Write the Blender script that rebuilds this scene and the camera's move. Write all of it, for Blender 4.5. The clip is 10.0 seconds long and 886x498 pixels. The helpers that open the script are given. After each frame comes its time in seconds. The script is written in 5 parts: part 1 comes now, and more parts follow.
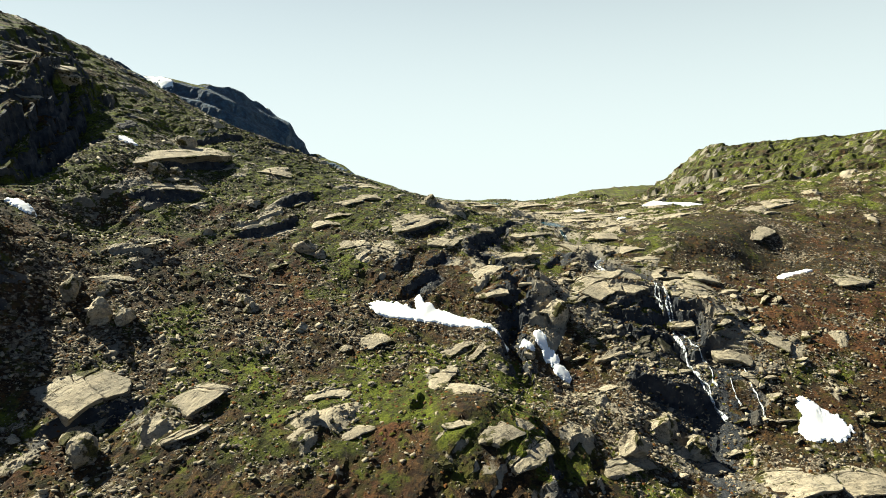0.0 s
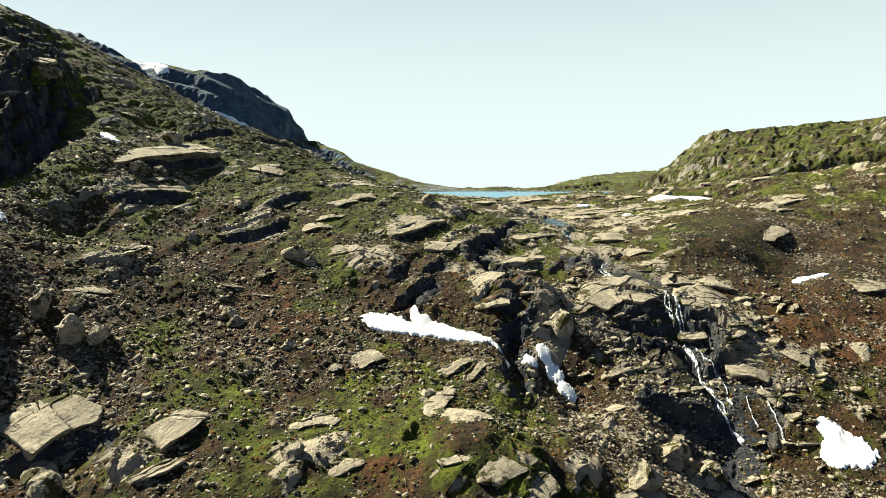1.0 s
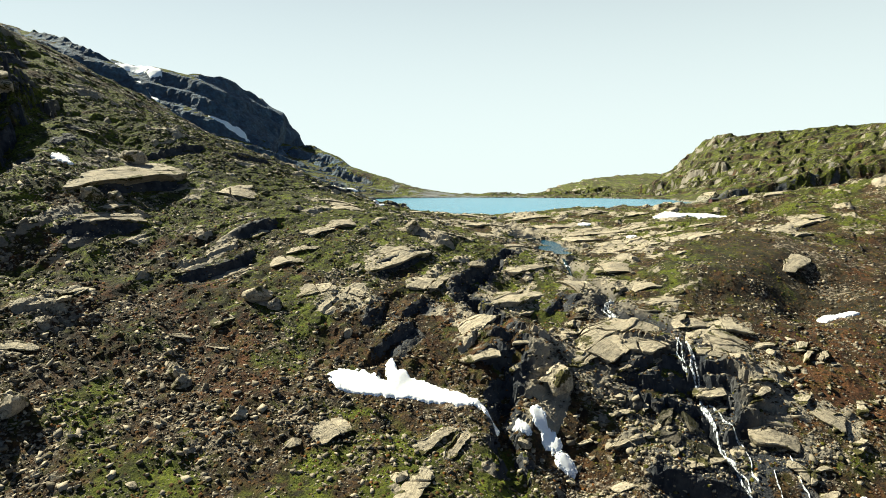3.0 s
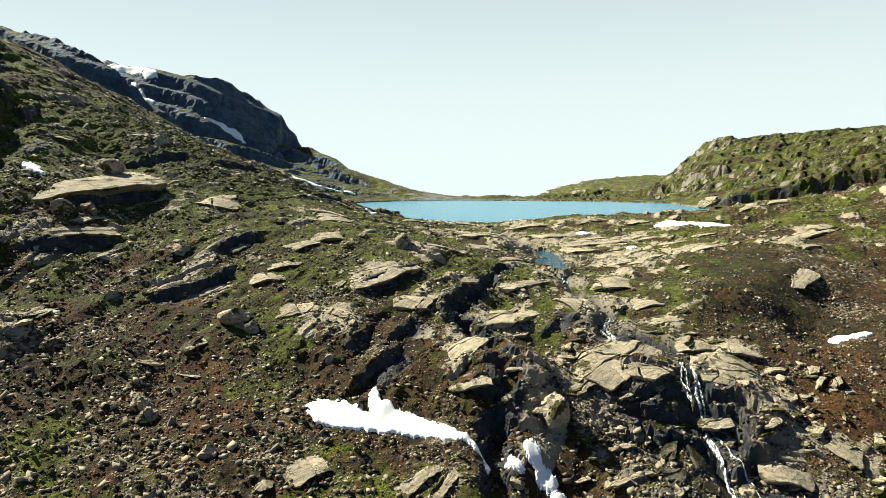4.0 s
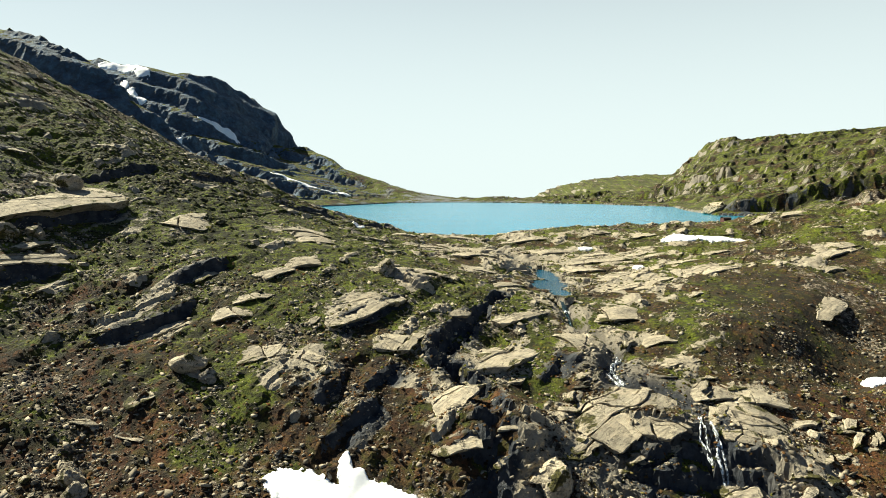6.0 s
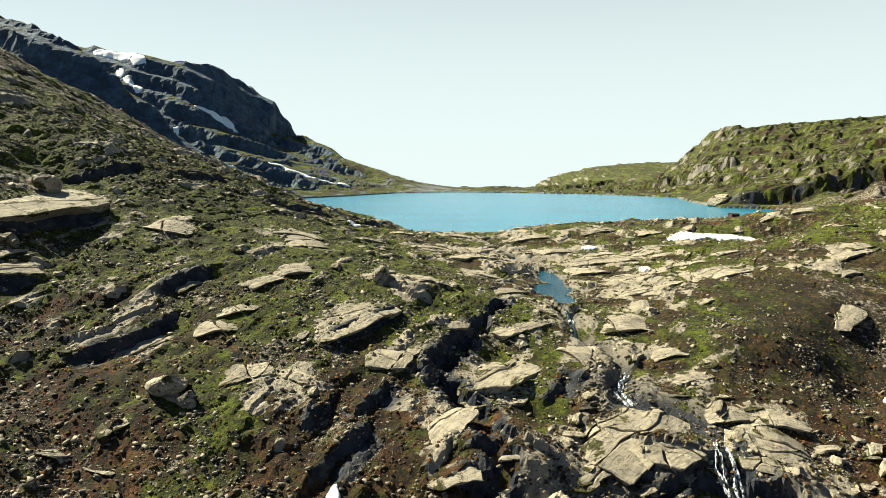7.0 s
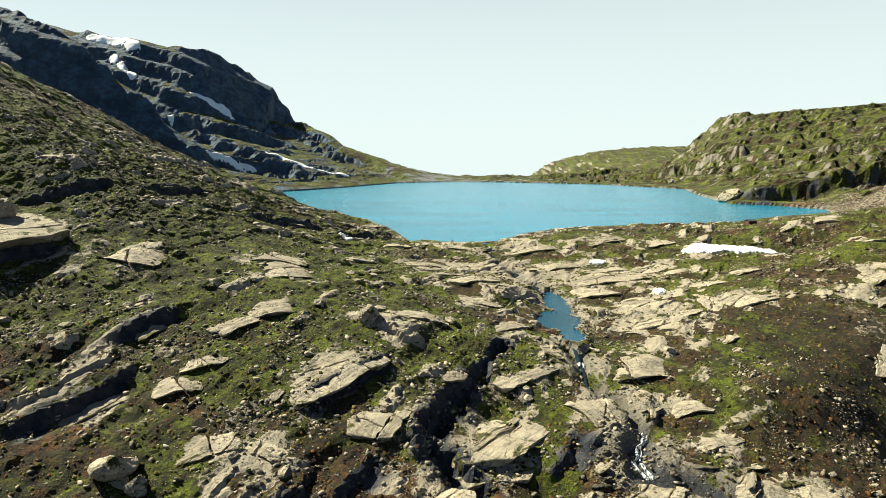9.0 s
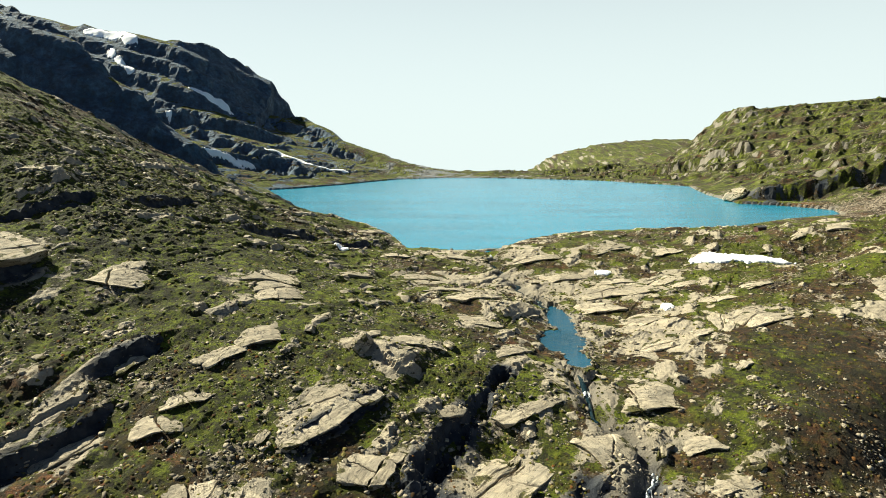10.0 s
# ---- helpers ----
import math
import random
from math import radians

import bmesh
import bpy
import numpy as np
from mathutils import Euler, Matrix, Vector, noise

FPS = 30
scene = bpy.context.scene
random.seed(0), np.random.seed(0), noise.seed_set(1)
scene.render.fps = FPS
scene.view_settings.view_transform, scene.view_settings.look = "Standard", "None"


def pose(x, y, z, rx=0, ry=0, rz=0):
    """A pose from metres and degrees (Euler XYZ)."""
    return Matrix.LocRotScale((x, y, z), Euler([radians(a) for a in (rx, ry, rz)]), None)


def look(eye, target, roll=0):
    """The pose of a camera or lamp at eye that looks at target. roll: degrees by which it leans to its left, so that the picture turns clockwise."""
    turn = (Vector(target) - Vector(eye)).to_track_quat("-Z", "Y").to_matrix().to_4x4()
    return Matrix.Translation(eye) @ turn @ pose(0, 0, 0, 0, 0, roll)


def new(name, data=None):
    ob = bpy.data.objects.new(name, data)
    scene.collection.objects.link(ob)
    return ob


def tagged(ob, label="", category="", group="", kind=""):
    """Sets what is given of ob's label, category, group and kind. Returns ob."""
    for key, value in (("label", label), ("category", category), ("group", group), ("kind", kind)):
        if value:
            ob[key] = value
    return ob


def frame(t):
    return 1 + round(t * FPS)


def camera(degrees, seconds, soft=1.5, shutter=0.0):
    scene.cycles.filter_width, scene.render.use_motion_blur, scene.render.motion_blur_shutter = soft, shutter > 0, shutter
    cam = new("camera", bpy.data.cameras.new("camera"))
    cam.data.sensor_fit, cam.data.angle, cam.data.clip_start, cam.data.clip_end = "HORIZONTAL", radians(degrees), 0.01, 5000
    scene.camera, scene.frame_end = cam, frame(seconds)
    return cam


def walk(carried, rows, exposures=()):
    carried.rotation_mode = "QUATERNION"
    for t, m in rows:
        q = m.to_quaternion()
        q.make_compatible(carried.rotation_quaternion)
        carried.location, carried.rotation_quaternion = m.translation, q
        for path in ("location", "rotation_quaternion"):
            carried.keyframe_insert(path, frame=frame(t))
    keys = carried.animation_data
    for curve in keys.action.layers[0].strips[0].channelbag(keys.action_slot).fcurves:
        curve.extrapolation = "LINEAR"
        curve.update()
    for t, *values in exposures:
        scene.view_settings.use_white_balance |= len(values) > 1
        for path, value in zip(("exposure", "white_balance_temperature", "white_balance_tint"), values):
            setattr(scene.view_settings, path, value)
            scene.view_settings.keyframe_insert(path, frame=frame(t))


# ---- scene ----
cam = camera(67.6, 10.0, soft=0.85)
METRES, EYE, TILT, LEAN, TURN = 70.0, 1.3, -4.05, 0.0, 0.0
ROWS = [
    (0.0, 0.0, 0.0, 0.0, -0.0, -0.0, -0.0),
    (0.5, 0.0041, 0.0472, 0.0263, 0.06, -0.8, 0.04),
    (1.0, 0.0094, 0.0956, 0.0522, 0.1, -1.33, 0.1),
    (1.5, 0.0171, 0.1437, 0.0756, 0.15, -1.35, 0.14),
    (2.0, 0.0277, 0.1925, 0.0973, 0.16, -1.31, 0.15),
    (2.5, 0.0381, 0.2406, 0.1167, 0.17, -1.29, 0.15),
    (4.0, 0.0707, 0.3769, 0.1703, 0.13, -1.22, 0.06),
    (4.5, 0.0803, 0.421, 0.1878, 0.11, -1.24, 0.02),
    (5.0, 0.0876, 0.464, 0.204, 0.1, -1.24, -0.0),
    (5.5, 0.0928, 0.506, 0.2205, 0.09, -1.32, -0.03),
    (6.0, 0.0967, 0.5481, 0.2384, 0.09, -1.47, -0.06),
    (7.5, 0.1071, 0.6775, 0.3038, 0.22, -3.18, 0.0),
    (8.0, 0.1107, 0.7196, 0.3286, 0.27, -3.54, 0.02),
    (8.5, 0.1149, 0.7609, 0.3559, 0.33, -3.86, 0.02),
    (9.0, 0.119, 0.802, 0.3842, 0.4, -4.18, -0.01),
    (9.5, 0.1228, 0.8426, 0.4121, 0.48, -4.52, 0.01),
    (10.0, 0.126, 0.883, 0.4403, 0.54, -4.91, 0.04),
]
walk(cam, [(t, pose(0, 0, EYE, TILT, LEAN, TURN) @ pose(METRES * x, METRES * y, METRES * z, 90 + pitch, roll, yaw)) for t, x, y, z, yaw, pitch, roll in ROWS],
     exposures=[(0.0, 1.43, 6250, 0), (10.0, 1.36, 6250, 0)])

# ---- world and sun ----
SUN_AZ, SUN_EL = 59.0, 43.0          # degrees to the left of straight ahead, and up
world = bpy.data.worlds.new("world")
scene.world = world
world.use_nodes = True
wn = world.node_tree.nodes
sky = wn.new("ShaderNodeTexSky")
sky.sky_type = "NISHITA"
sky.sun_disc = False
sky.sun_elevation = radians(SUN_EL)
sky.sun_rotation = radians(-SUN_AZ)
sky.altitude, sky.air_density, sky.dust_density, sky.ozone_density = 1200.0, 0.32, 0.3, 1.0
wn["Background"].inputs["Strength"].default_value = 0.054
haze = wn.new("ShaderNodeHueSaturation")
haze.inputs["Saturation"].default_value = 0.95
world.node_tree.links.new(sky.outputs[0], haze.inputs["Color"])
world.node_tree.links.new(haze.outputs[0], wn["Background"].inputs["Color"])
sun_data = bpy.data.lights.new("sun", "SUN")
sun_data.energy, sun_data.angle, sun_data.color = 5.0, radians(0.55), (1.0, 0.905, 0.735)
sun = new("sun", sun_data)
sa, se = radians(SUN_AZ), radians(SUN_EL)
SUN_DIR = Vector((-math.sin(sa) * math.cos(se), math.cos(sa) * math.cos(se), math.sin(se)))
sun.matrix_world = look(SUN_DIR * 300, (0, 0, 0))

# ---- ground form ----
def hash2(i, j, seed):
    n = (i * 374761393 + j * 668265263 + seed * 974634777) & 0xFFFFFFFF
    n = ((n ^ (n >> 13)) * 1274126177) & 0xFFFFFFFF
    return ((n ^ (n >> 16)) & 0xFFFF) / 65535.0


def grad_noise(x, y, seed=0):
    """Gradient noise, about -1 to 1, with a cell of 1 metre."""
    i, j = np.floor(x).astype(np.int64), np.floor(y).astype(np.int64)
    fx, fy = x - i, y - j
    u, v = fx * fx * fx * (fx * (fx * 6 - 15) + 10), fy * fy * fy * (fy * (fy * 6 - 15) + 10)
    out = 0.0
    for a, wu in ((0, 1 - u), (1, u)):
        for b, wv in ((0, 1 - v), (1, v)):
            ang = hash2(i + a, j + b, seed) * 6.2831853
            out = out + wu * wv * (np.cos(ang) * (fx - a) + np.sin(ang) * (fy - b))
    return out * 1.5


def fbm(x, y, size, octaves, seed, gain=0.5):
    out, amp = 0.0, 1.0
    for k in range(octaves):
        out = out + amp * grad_noise(x / size + 17.3 * k, y / size - 9.1 * k, seed + k)
        size, amp = size * 0.5, amp * gain
    return out


def facets(x, y, size, seed, stretch=1.7):
    """Broken rock: cells drawn out along the strike, each with a height and a tilt of its own; about -1 to 1."""
    p, q = (0.90 * x - 0.44 * y) / size, (0.44 * x + 0.90 * y) / (size * stretch)
    i, j = np.floor(p).astype(np.int64), np.floor(q).astype(np.int64)
    best, out = np.full(np.shape(x), 9.0), np.zeros(np.shape(x))
    for a in (-1, 0, 1):
        for b in (-1, 0, 1):
            dp, dq = p - (i + a + hash2(i + a, j + b, seed)), q - (j + b + hash2(i + a, j + b, seed + 1))
            d = dp * dp + dq * dq
            h = 1.3 * (hash2(i + a, j + b, seed + 2) - 0.5) + dp * (1.5 * hash2(i + a, j + b, seed + 3) - 0.25) + dq * 1.2 * (hash2(i + a, j + b, seed + 4) - 0.5)
            near = d < best
            best, out = np.where(near, d, best), np.where(near, h, out)
    return out


def smooth(a, b, x):
    s = np.clip((x - a) / (b - a), 0, 1)
    return s * s * (3 - 2 * s)


def bell(x, y, cx, cy, rx, ry, turn=0.0):
    c, s = math.cos(radians(turn)), math.sin(radians(turn))
    u, v = (x - cx) * c + (y - cy) * s, (y - cy) * c - (x - cx) * s
    return np.exp(-(u / rx) ** 2 - (v / ry) ** 2)


# coarse heights of the hillside: a row every 28 m away from y = 45, a column every 30 m from x = -140
HEIGHTS = [
    (-30.0, -30.7, -32.2, -38.2, -37.5, -38.8, -43.3, -41.5, -40.0, -41.1, -43.5),
    (-7.2, -10.3, -15.2, -27.8, -24.8, -27.5, -40.7, -37.9, -34.0, -33.8, -35.0),
    (15.3, 8.6, 2.6, -11.5, -17.6, -20.1, -25.2, -25.5, -26.3, -26.6, -26.0),
    (37.1, 22.6, 9.5, -4.2, -2.0, -8.7, -11.6, -11.0, -17.1, -17.6, -15.5),
    (56.9, 35.9, 18.9, 9.0, 6.4, -0.7, -6.4, 1.2, -7.6, -6.9, -3.6),
    (63.4, 41.3, 25.6, 19.6, 5.4, -2.1, -6.8, -0.4, 0.8, 4.2, 6.9),
    (64.2, 46.3, 29.6, 19.5, 3.9, -1.0, -2.9, -2.9, 8.3, 12.2, 13.6),
    (64.2, 47.6, 29.5, 15.1, 3.5, 2.4, 4.8, 1.8, 7.1, 11.4, 15.3),
    (63.5, 44.8, 23.3, 3.9, -2.4, -0.7, 1.0, 0.6, 1.6, 7.2, 17.7),
]
# knolls, hollows and cliffs on it: x, y, radius across, radius along, turn, height
KNOLLS = [
    (4, 76, 9, 9, 0, 4.5), (38, 87, 9, 8, 0, -4), (95, 220, 13, 10, 0, -5), (74, 147, 8, 7, 0, -5),
    (-92, 162, 13, 16, 0, 5.5), (19, 99, 6, 7, 0, -3.5), (97, 201, 9, 8, 0, 3.5), (-63, 119, 7, 7, 0, -3),
    (14, 115, 6, 5, 0, 3), (14, 136, 5, 5, 0, -3), (52, 141, 8, 6, 0, 2.5), (-72, 87, 10, 14, 0, 12), (-82, 179, 6, 6, 0, -2.5), (43, 81, 9, 9, 0, 1.7), (1, 149, 13, 13, 0, 1.1), (-49, 231, 13, 13, 0, 1.3),
]
HOLLOWS = [(67, 137, 7, 7, 0, -4.0), (122, 218, 14, 14, 0, -3.6), (-68, 139, 14, 14, 0, 2.6), (14, 184, 7, 7, 0, 2.5), (71, 149, 7, 7, 0, 2.0),
           (96, 205, 14, 14, 0, -2.4), (35, 141, 7, 7, 0, -1.5), (67, 137, 10, 10, 0, -0.8), (-32, 131, 7, 7, 0, -1.7), (36, 92, 7, 7, 0, -1.9),
           (-73, 158, 7, 7, 0, 1.7), (-66, 168, 7, 7, 0, -1.3), (-67, 185, 14, 14, 0, 1.7), (-31, 106, 7, 7, 0, -1.2), (33, 123, 14, 14, 0, 1.0)]
# steep steps in the slope: a point on the edge, the way up, height, half length
CLIFFS = [(-87, 151, -0.98, -0.20, 18, 40), (-98, 162, -0.95, -0.10, 7, 28), (38, 112, 0.25, 0.97, 8, 15), (13, 112, -0.35, 0.94, 4, 10), (13, 75, -0.97, 0.10, 4, 9), (-113, 188, -0.96, -0.22, 8, 34)]
# low dark scarps along the strike: two ends, height
SCARPS = [(-38.2, 124.0, -30.8, 135.0, 2.3), (-33.8, 140.6, -27.8, 147.2, 1.8), (-59.6, 129.4, -50.5, 137.1, 2.2), (-60.2, 143.3, -52.4, 158.6, 2.4),
          (-8.8, 131.8, -0.2, 140.8, 2.2), (4.8, 126.8, 6.5, 135.5, 2.8), (-3.7, 119.4, 0.8, 126.4, 1.2), (-45.7, 73.9, -37.8, 79.2, 2.6), (-6.5, 110.1, -1.4, 119.1, 2.4),
          (20.2, 126.0, 23.7, 132.6, 1.0), (-8.4, 116.8, -5.7, 122.5, 1.6), (11.8, 64, 12.8, 79, 2.5), (29.0, 97.5, 39.5, 97.0, 4.0),
          (-33, 198, -22, 216, 2.4), (-18, 214, -9, 226, 1.8), (-50, 186, -44, 200, 1.8), (-63, 168, -55, 182, 2.0)]
# narrow gullies cut between the beds: points, half width, depth
GULLIES = [([(5.3, 128.3), (8.5, 136.5), (12.8, 143.6), (16.4, 152.0)], 1.0, 2.2),
           ([(11.5, 107.8), (13.0, 112.0), (12.0, 121.7), (8.3, 127.1)], 1.5, 2.2),
           ([(11.7, 92.2), (10.7, 102.1), (11.0, 111.8)], 1.6, 2.2)]
FAR_CLIFFS = [(190, 376, 0.10, 0.99, 9, 70), (250, 480, 0.5, 0.86, 9, 70), (-150, 520, -0.7, 0.71, 10, 60), (-190, 620, -0.6, 0.8, 14, 70), (200, 590, 0.6, 0.8, 7, 50)]
LAKE = [(-2.6, 240), (9.6, 236), (22.5, 239), (31, 256), (46, 271), (66, 279), (79, 276), (104, 283), (133, 306), (163, 322),
        (172, 345), (160, 366), (145, 376), (152, 433), (169, 509), (125, 580), (58, 616), (11, 626), (-34, 599), (-68, 524), (-90, 486),
        (-103, 473), (-84, 420), (-68, 366), (-42, 318), (-21, 291), (-10, 269)]
# the stream from the lake's mouth to the foot of the falls: x, y, half width
STREAM = [(19.5, 239, 0.9), (19, 226, 0.5), (20, 214, 0.45), (22, 207, 0.5), (26, 196, 0.6), (29.5, 189, 1.2), (28.5, 178, 2.4), (28, 170, 3.2), (27.5, 161, 1.0),
          (27.8, 151, 0.6), (27.6, 146, 0.5), (31, 141.6, 0.5), (33, 136.4, 0.5), (30, 129.7, 0.5), (31.5, 127, 0.6), (36, 126, 0.5), (40, 121, 0.5),
          (40.5, 117, 0.5), (39, 110, 0.4), (39, 104.6, 0.4), (40, 96, 0.45), (37, 86, 0.45), (32, 72, 0.5), (28, 50, 0.6)]
# bedrock slabs: x, y, length, width, height, yaw
SLABS_UPPER = [(-40.6, 160.1, 8.5, 8.9, 1.5, 8), (-18.5, 164.7, 10.8, 8.2, 1.1, 21), (-23.3, 170.6, 12.9, 8.6, 0.9, 28), (-17.3, 150.3, 6.6, 6.9, 1.7, 36), (-19.9, 145.1, 6.2, 3.7, 1.3, 54),
               (-31.6, 130.2, 13.3, 2.6, 1.0, 52), (-23.6, 132.7, 4.9, 4.0, 1.5, 18), (-21.1, 136.7, 6.2, 2.6, 0.9, 30), (-5.6, 138.0, 13.0, 8.5, 2.2, 50), (-0.5, 130.3, 6.3, 4.2, 2.1, 72),
               (2.5, 130.4, 6.8, 2.0, 2.6, 71), (-16.6, 124.7, 8.0, 5.2, 1.2, 29), (-25.3, 119.7, 5.4, 1.6, 1.3, -33), (-11.3, 124.4, 4.6, 3.2, 1.3, -12), (-34.0, 110.8, 4.2, 1.2, 1.1, -3),
               (-27.7, 109.7, 4.0, 1.1, 1.0, -14)]
SLABS_LEFT = [(-56.2, 140.0, 5.8, 1.7, 1.5, 64), (-56.1, 134.9, 12.9, 3.7, 1.8, 37), (-62.5, 151.0, 26.0, 15.0, 2.6, 50), (-21.1, 144.4, 6.9, 2.0, 0.9, 46),
              (-20.4, 168.1, 9.6, 7.7, 1.0, 42), (-43.7, 79.8, 10.8, 11.3, 4.4, 59), (-30.0, 80.3, 7.6, 5.9, 3.6, 70), (-29.3, 74.1, 5.4, 2.1, 3.2, 37), (-51.3, 101.9, 6.2, 2.4, 1.2, 23),
              (-11.5, 132.1, 2.5, 1.4, 1.0, 82)]
SLABS_STREAM = [(19.6, 145.1, 12.7, 3.6, 1.5, 39), (15.7, 132.3, 17.3, 9.3, 3.0, 56), (27.4, 139.1, 6.8, 7.1, 2.0, -47), (8.3, 119.4, 7.6, 4.4, 2.6, 52), (14.5, 113.8, 3.6, 1.0, 2.2, 13),
                (8.3, 112.2, 5.7, 3.4, 1.8, 17), (35.4, 151.9, 10.9, 11.4, 1.4, 9), (45.1, 183.0, 20.5, 6.9, 1.1, 32), (38.3, 192.5, 15.4, 8.8, 1.0, 21), (43.4, 202.7, 29.8, 10.5, 1.0, 23),
                (9.0, 191.5, 15.0, 8.0, 1.3, 20), (3.0, 200, 17.0, 6.0, 0.9, 15), (12.8, 172.8, 9.5, 7.7, 1.0, 11), (3.7, 155.4, 8.7, 5.6, 1.3, 8), (-3.0, 154.1, 5.2, 2.8, 1.0, 43),
                (9.2, 140.9, 3.8, 2.3, 1.8, 18)]
SLABS_RIM = [(62.4, 178.0, 12.2, 11.6, 1.1, 27), (39.9, 141.2, 5.3, 4.6, 1.2, 5), (40.8, 133.7, 7.4, 3.3, 1.3, 18), (49.8, 234.9, 15.6, 10.9, 1.0, 22), (33.3, 211.6, 16.0, 8.1, 1.0, 15),
             (56.3, 209.0, 20.5, 6.9, 1.1, 35), (30.5, 224.7, 17.1, 7.1, 1.0, 25), (63.6, 230.8, 16.2, 7.6, 0.9, 20), (23.4, 152.2, 5.0, 1.4, 1.0, -58), (57.2, 177.9, 16.3, 4.7, 0.9, -105),
             (50.3, 172.3, 8.4, 4.3, 0.8, 28), (40.4, 164.5, 5.7, 5.5, 0.9, -37), (93.9, 186.4, 14.4, 6.3, 1.4, 24), (73.5, 152.5, 12.0, 4.2, 2.2, 45), (108.3, 232.6, 9.2, 9.7, 1.2, -16),
             (102.5, 206, 12.0, 6.0, 1.2, 15)]
SLABS_FALLS = [(30.6, 120.2, 17.0, 10.0, 3.8, 45), (34.6, 117.6, 9.0, 5.5, 3.2, 32), (43.2, 126.8, 7.4, 4.6, 2.6, 13), (49.0, 126.0, 8.4, 6.6, 2.8, -8), (45.2, 120.8, 10.0, 7.4, 3.0, -18),
               (43.2, 117.0, 4.3, 2.7, 2.0, -6), (46.5, 105.5, 6.8, 7.2, 4.6, -19), (46.8, 110.5, 4.3, 2.9, 2.6, 24), (56.2, 106.9, 7.4, 4.5, 2.2, -67), (34.0, 101.6, 9.5, 4.2, 2.0, -36),
               (34.2, 106.6, 4.6, 3.9, 2.2, -18), (41.9, 111.9, 6.2, 3.7, 2.0, 13), (47.0, 99.3, 4.0, 2.1, 3.0, -58), (26.7, 102.2, 5.1, 1.5, 1.8, 15), (25.0, 116.3, 10.2, 2.9, 1.6, 45),
               (18.2, 110.3, 5.3, 1.5, 2.6, 47)]
SLABS_FRONT = [(7.6, 73.6, 7.2, 3.4, 1.7, 52), (10.2, 72.0, 7.0, 3.2, 1.7, 55), (-9.7, 96.2, 5.2, 4.0, 1.9, 39), (2.4, 96.7, 6.0, 2.2, 1.9, 54), (5.1, 96.2, 6.0, 1.7, 1.9, 66),
               (0.2, 87.6, 10.2, 2.9, 2.1, 74), (3.2, 82.9, 6.3, 6.6, 1.8, 46), (2.3, 73.2, 4.2, 1.2, 0.9, 13), (-10.1, 75.4, 4.6, 2.5, 1.0, 33), (-14.7, 83.1, 6.0, 3.6, 1.2, 17),
               (-16.3, 77.8, 5.0, 2.4, 1.3, 51), (45.0, 81.0, 12.1, 7.0, 2.6, 13), (54.0, 81.5, 9.0, 6.5, 2.6, 5), (32.4, 87.8, 9.0, 2.6, 1.6, 45), (36.0, 86.3, 9.2, 3.2, 1.5, 39),
               (23.0, 78.9, 7.6, 3.5, 1.6, 34)]
SLABS_LIP = [(63.5, 181, 9, 4, 1.2, 15), (96, 190, 9, 6, 2.3, 20), (44, 168, 10, 5, 1.2, 18), (18, 160, 8, 4, 1.3, 45), (52, 158, 4, 2.5, 1.2, 30),
             (84, 172, 8, 5, 1.6, 30), (-4, 218, 9, 5, 1.1, 25), (9, 222, 11, 5, 1.1, -8), (46, 209, 11, 5, 1.2, 12), (60, 205, 9, 4, 1.1, 20),
             (14, 183, 10, 5, 1.2, 30), (62, 192, 10, 5, 1.2, 18), (-10, 188, 8, 5, 1.2, 35), (72, 198, 9, 4, 1.2, 22), (79, 128.5, 9, 6, 2.3, 15)]
LEDGES_CLIFF = [(-110, 172, 26, 8, 3.0, 25), (-99, 158, 22, 8, 3.0, 20), (-95, 144, 17, 6, 2.6, 10), (-104, 165, 18, 6, 2.6, 18)]
ALL_SLABS = SLABS_UPPER + SLABS_LEFT + SLABS_STREAM + SLABS_RIM + SLABS_FALLS + SLABS_FRONT + SLABS_LIP
# the pool's three lobes: x, y, half width, half length; and its level
POOL = [(27.2, 170.5, 3.9, 6.5), (29.4, 183.0, 2.1, 9.5), (28.4, 161.0, 1.7, 4.5)]
POOL_LEVEL = -4.6
FAR_CREST = [(-620, 760, 185), (-374, 730, 150), (-300, 715, 133), (-248, 715, 128), (-208, 770, 115), (-180, 790, 109), (-156, 785, 80), (-140, 770, 71),
             (-112, 742, 52), (-94, 716, 24), (-66, 690, 0), (-30, 680, 3)]
RIGHT_CREST = [(60, 1500, -60), (130, 1500, -44), (185, 1500, -20), (230, 1500, 8), (300, 1500, 27), (370, 1500, 36), (440, 1500, 39), (540, 1500, 40), (700, 1500, 40)]
SPUR = [(-430, 560, 160), (-300, 480, 125), (-237, 450, 106), (-192, 441, 80), (-152, 434, 48), (-116, 430, 14)]


def to_line(x, y, pts):
    """The distance to a polyline and the third number of its points, carried along it."""
    best, value = np.full(np.shape(x), 1e9), np.zeros(np.shape(x))
    for (ax, ay, av), (bx, by, bv) in zip(pts[:-1], pts[1:]):
        dx, dy = bx - ax, by - ay
        s = np.clip(((x - ax) * dx + (y - ay) * dy) / (dx * dx + dy * dy), 0, 1)
        d = np.hypot(x - ax - s * dx, y - ay - s * dy)
        near = d < best
        best, value = np.where(near, d, best), np.where(near, av + s * (bv - av), value)
    return best, value


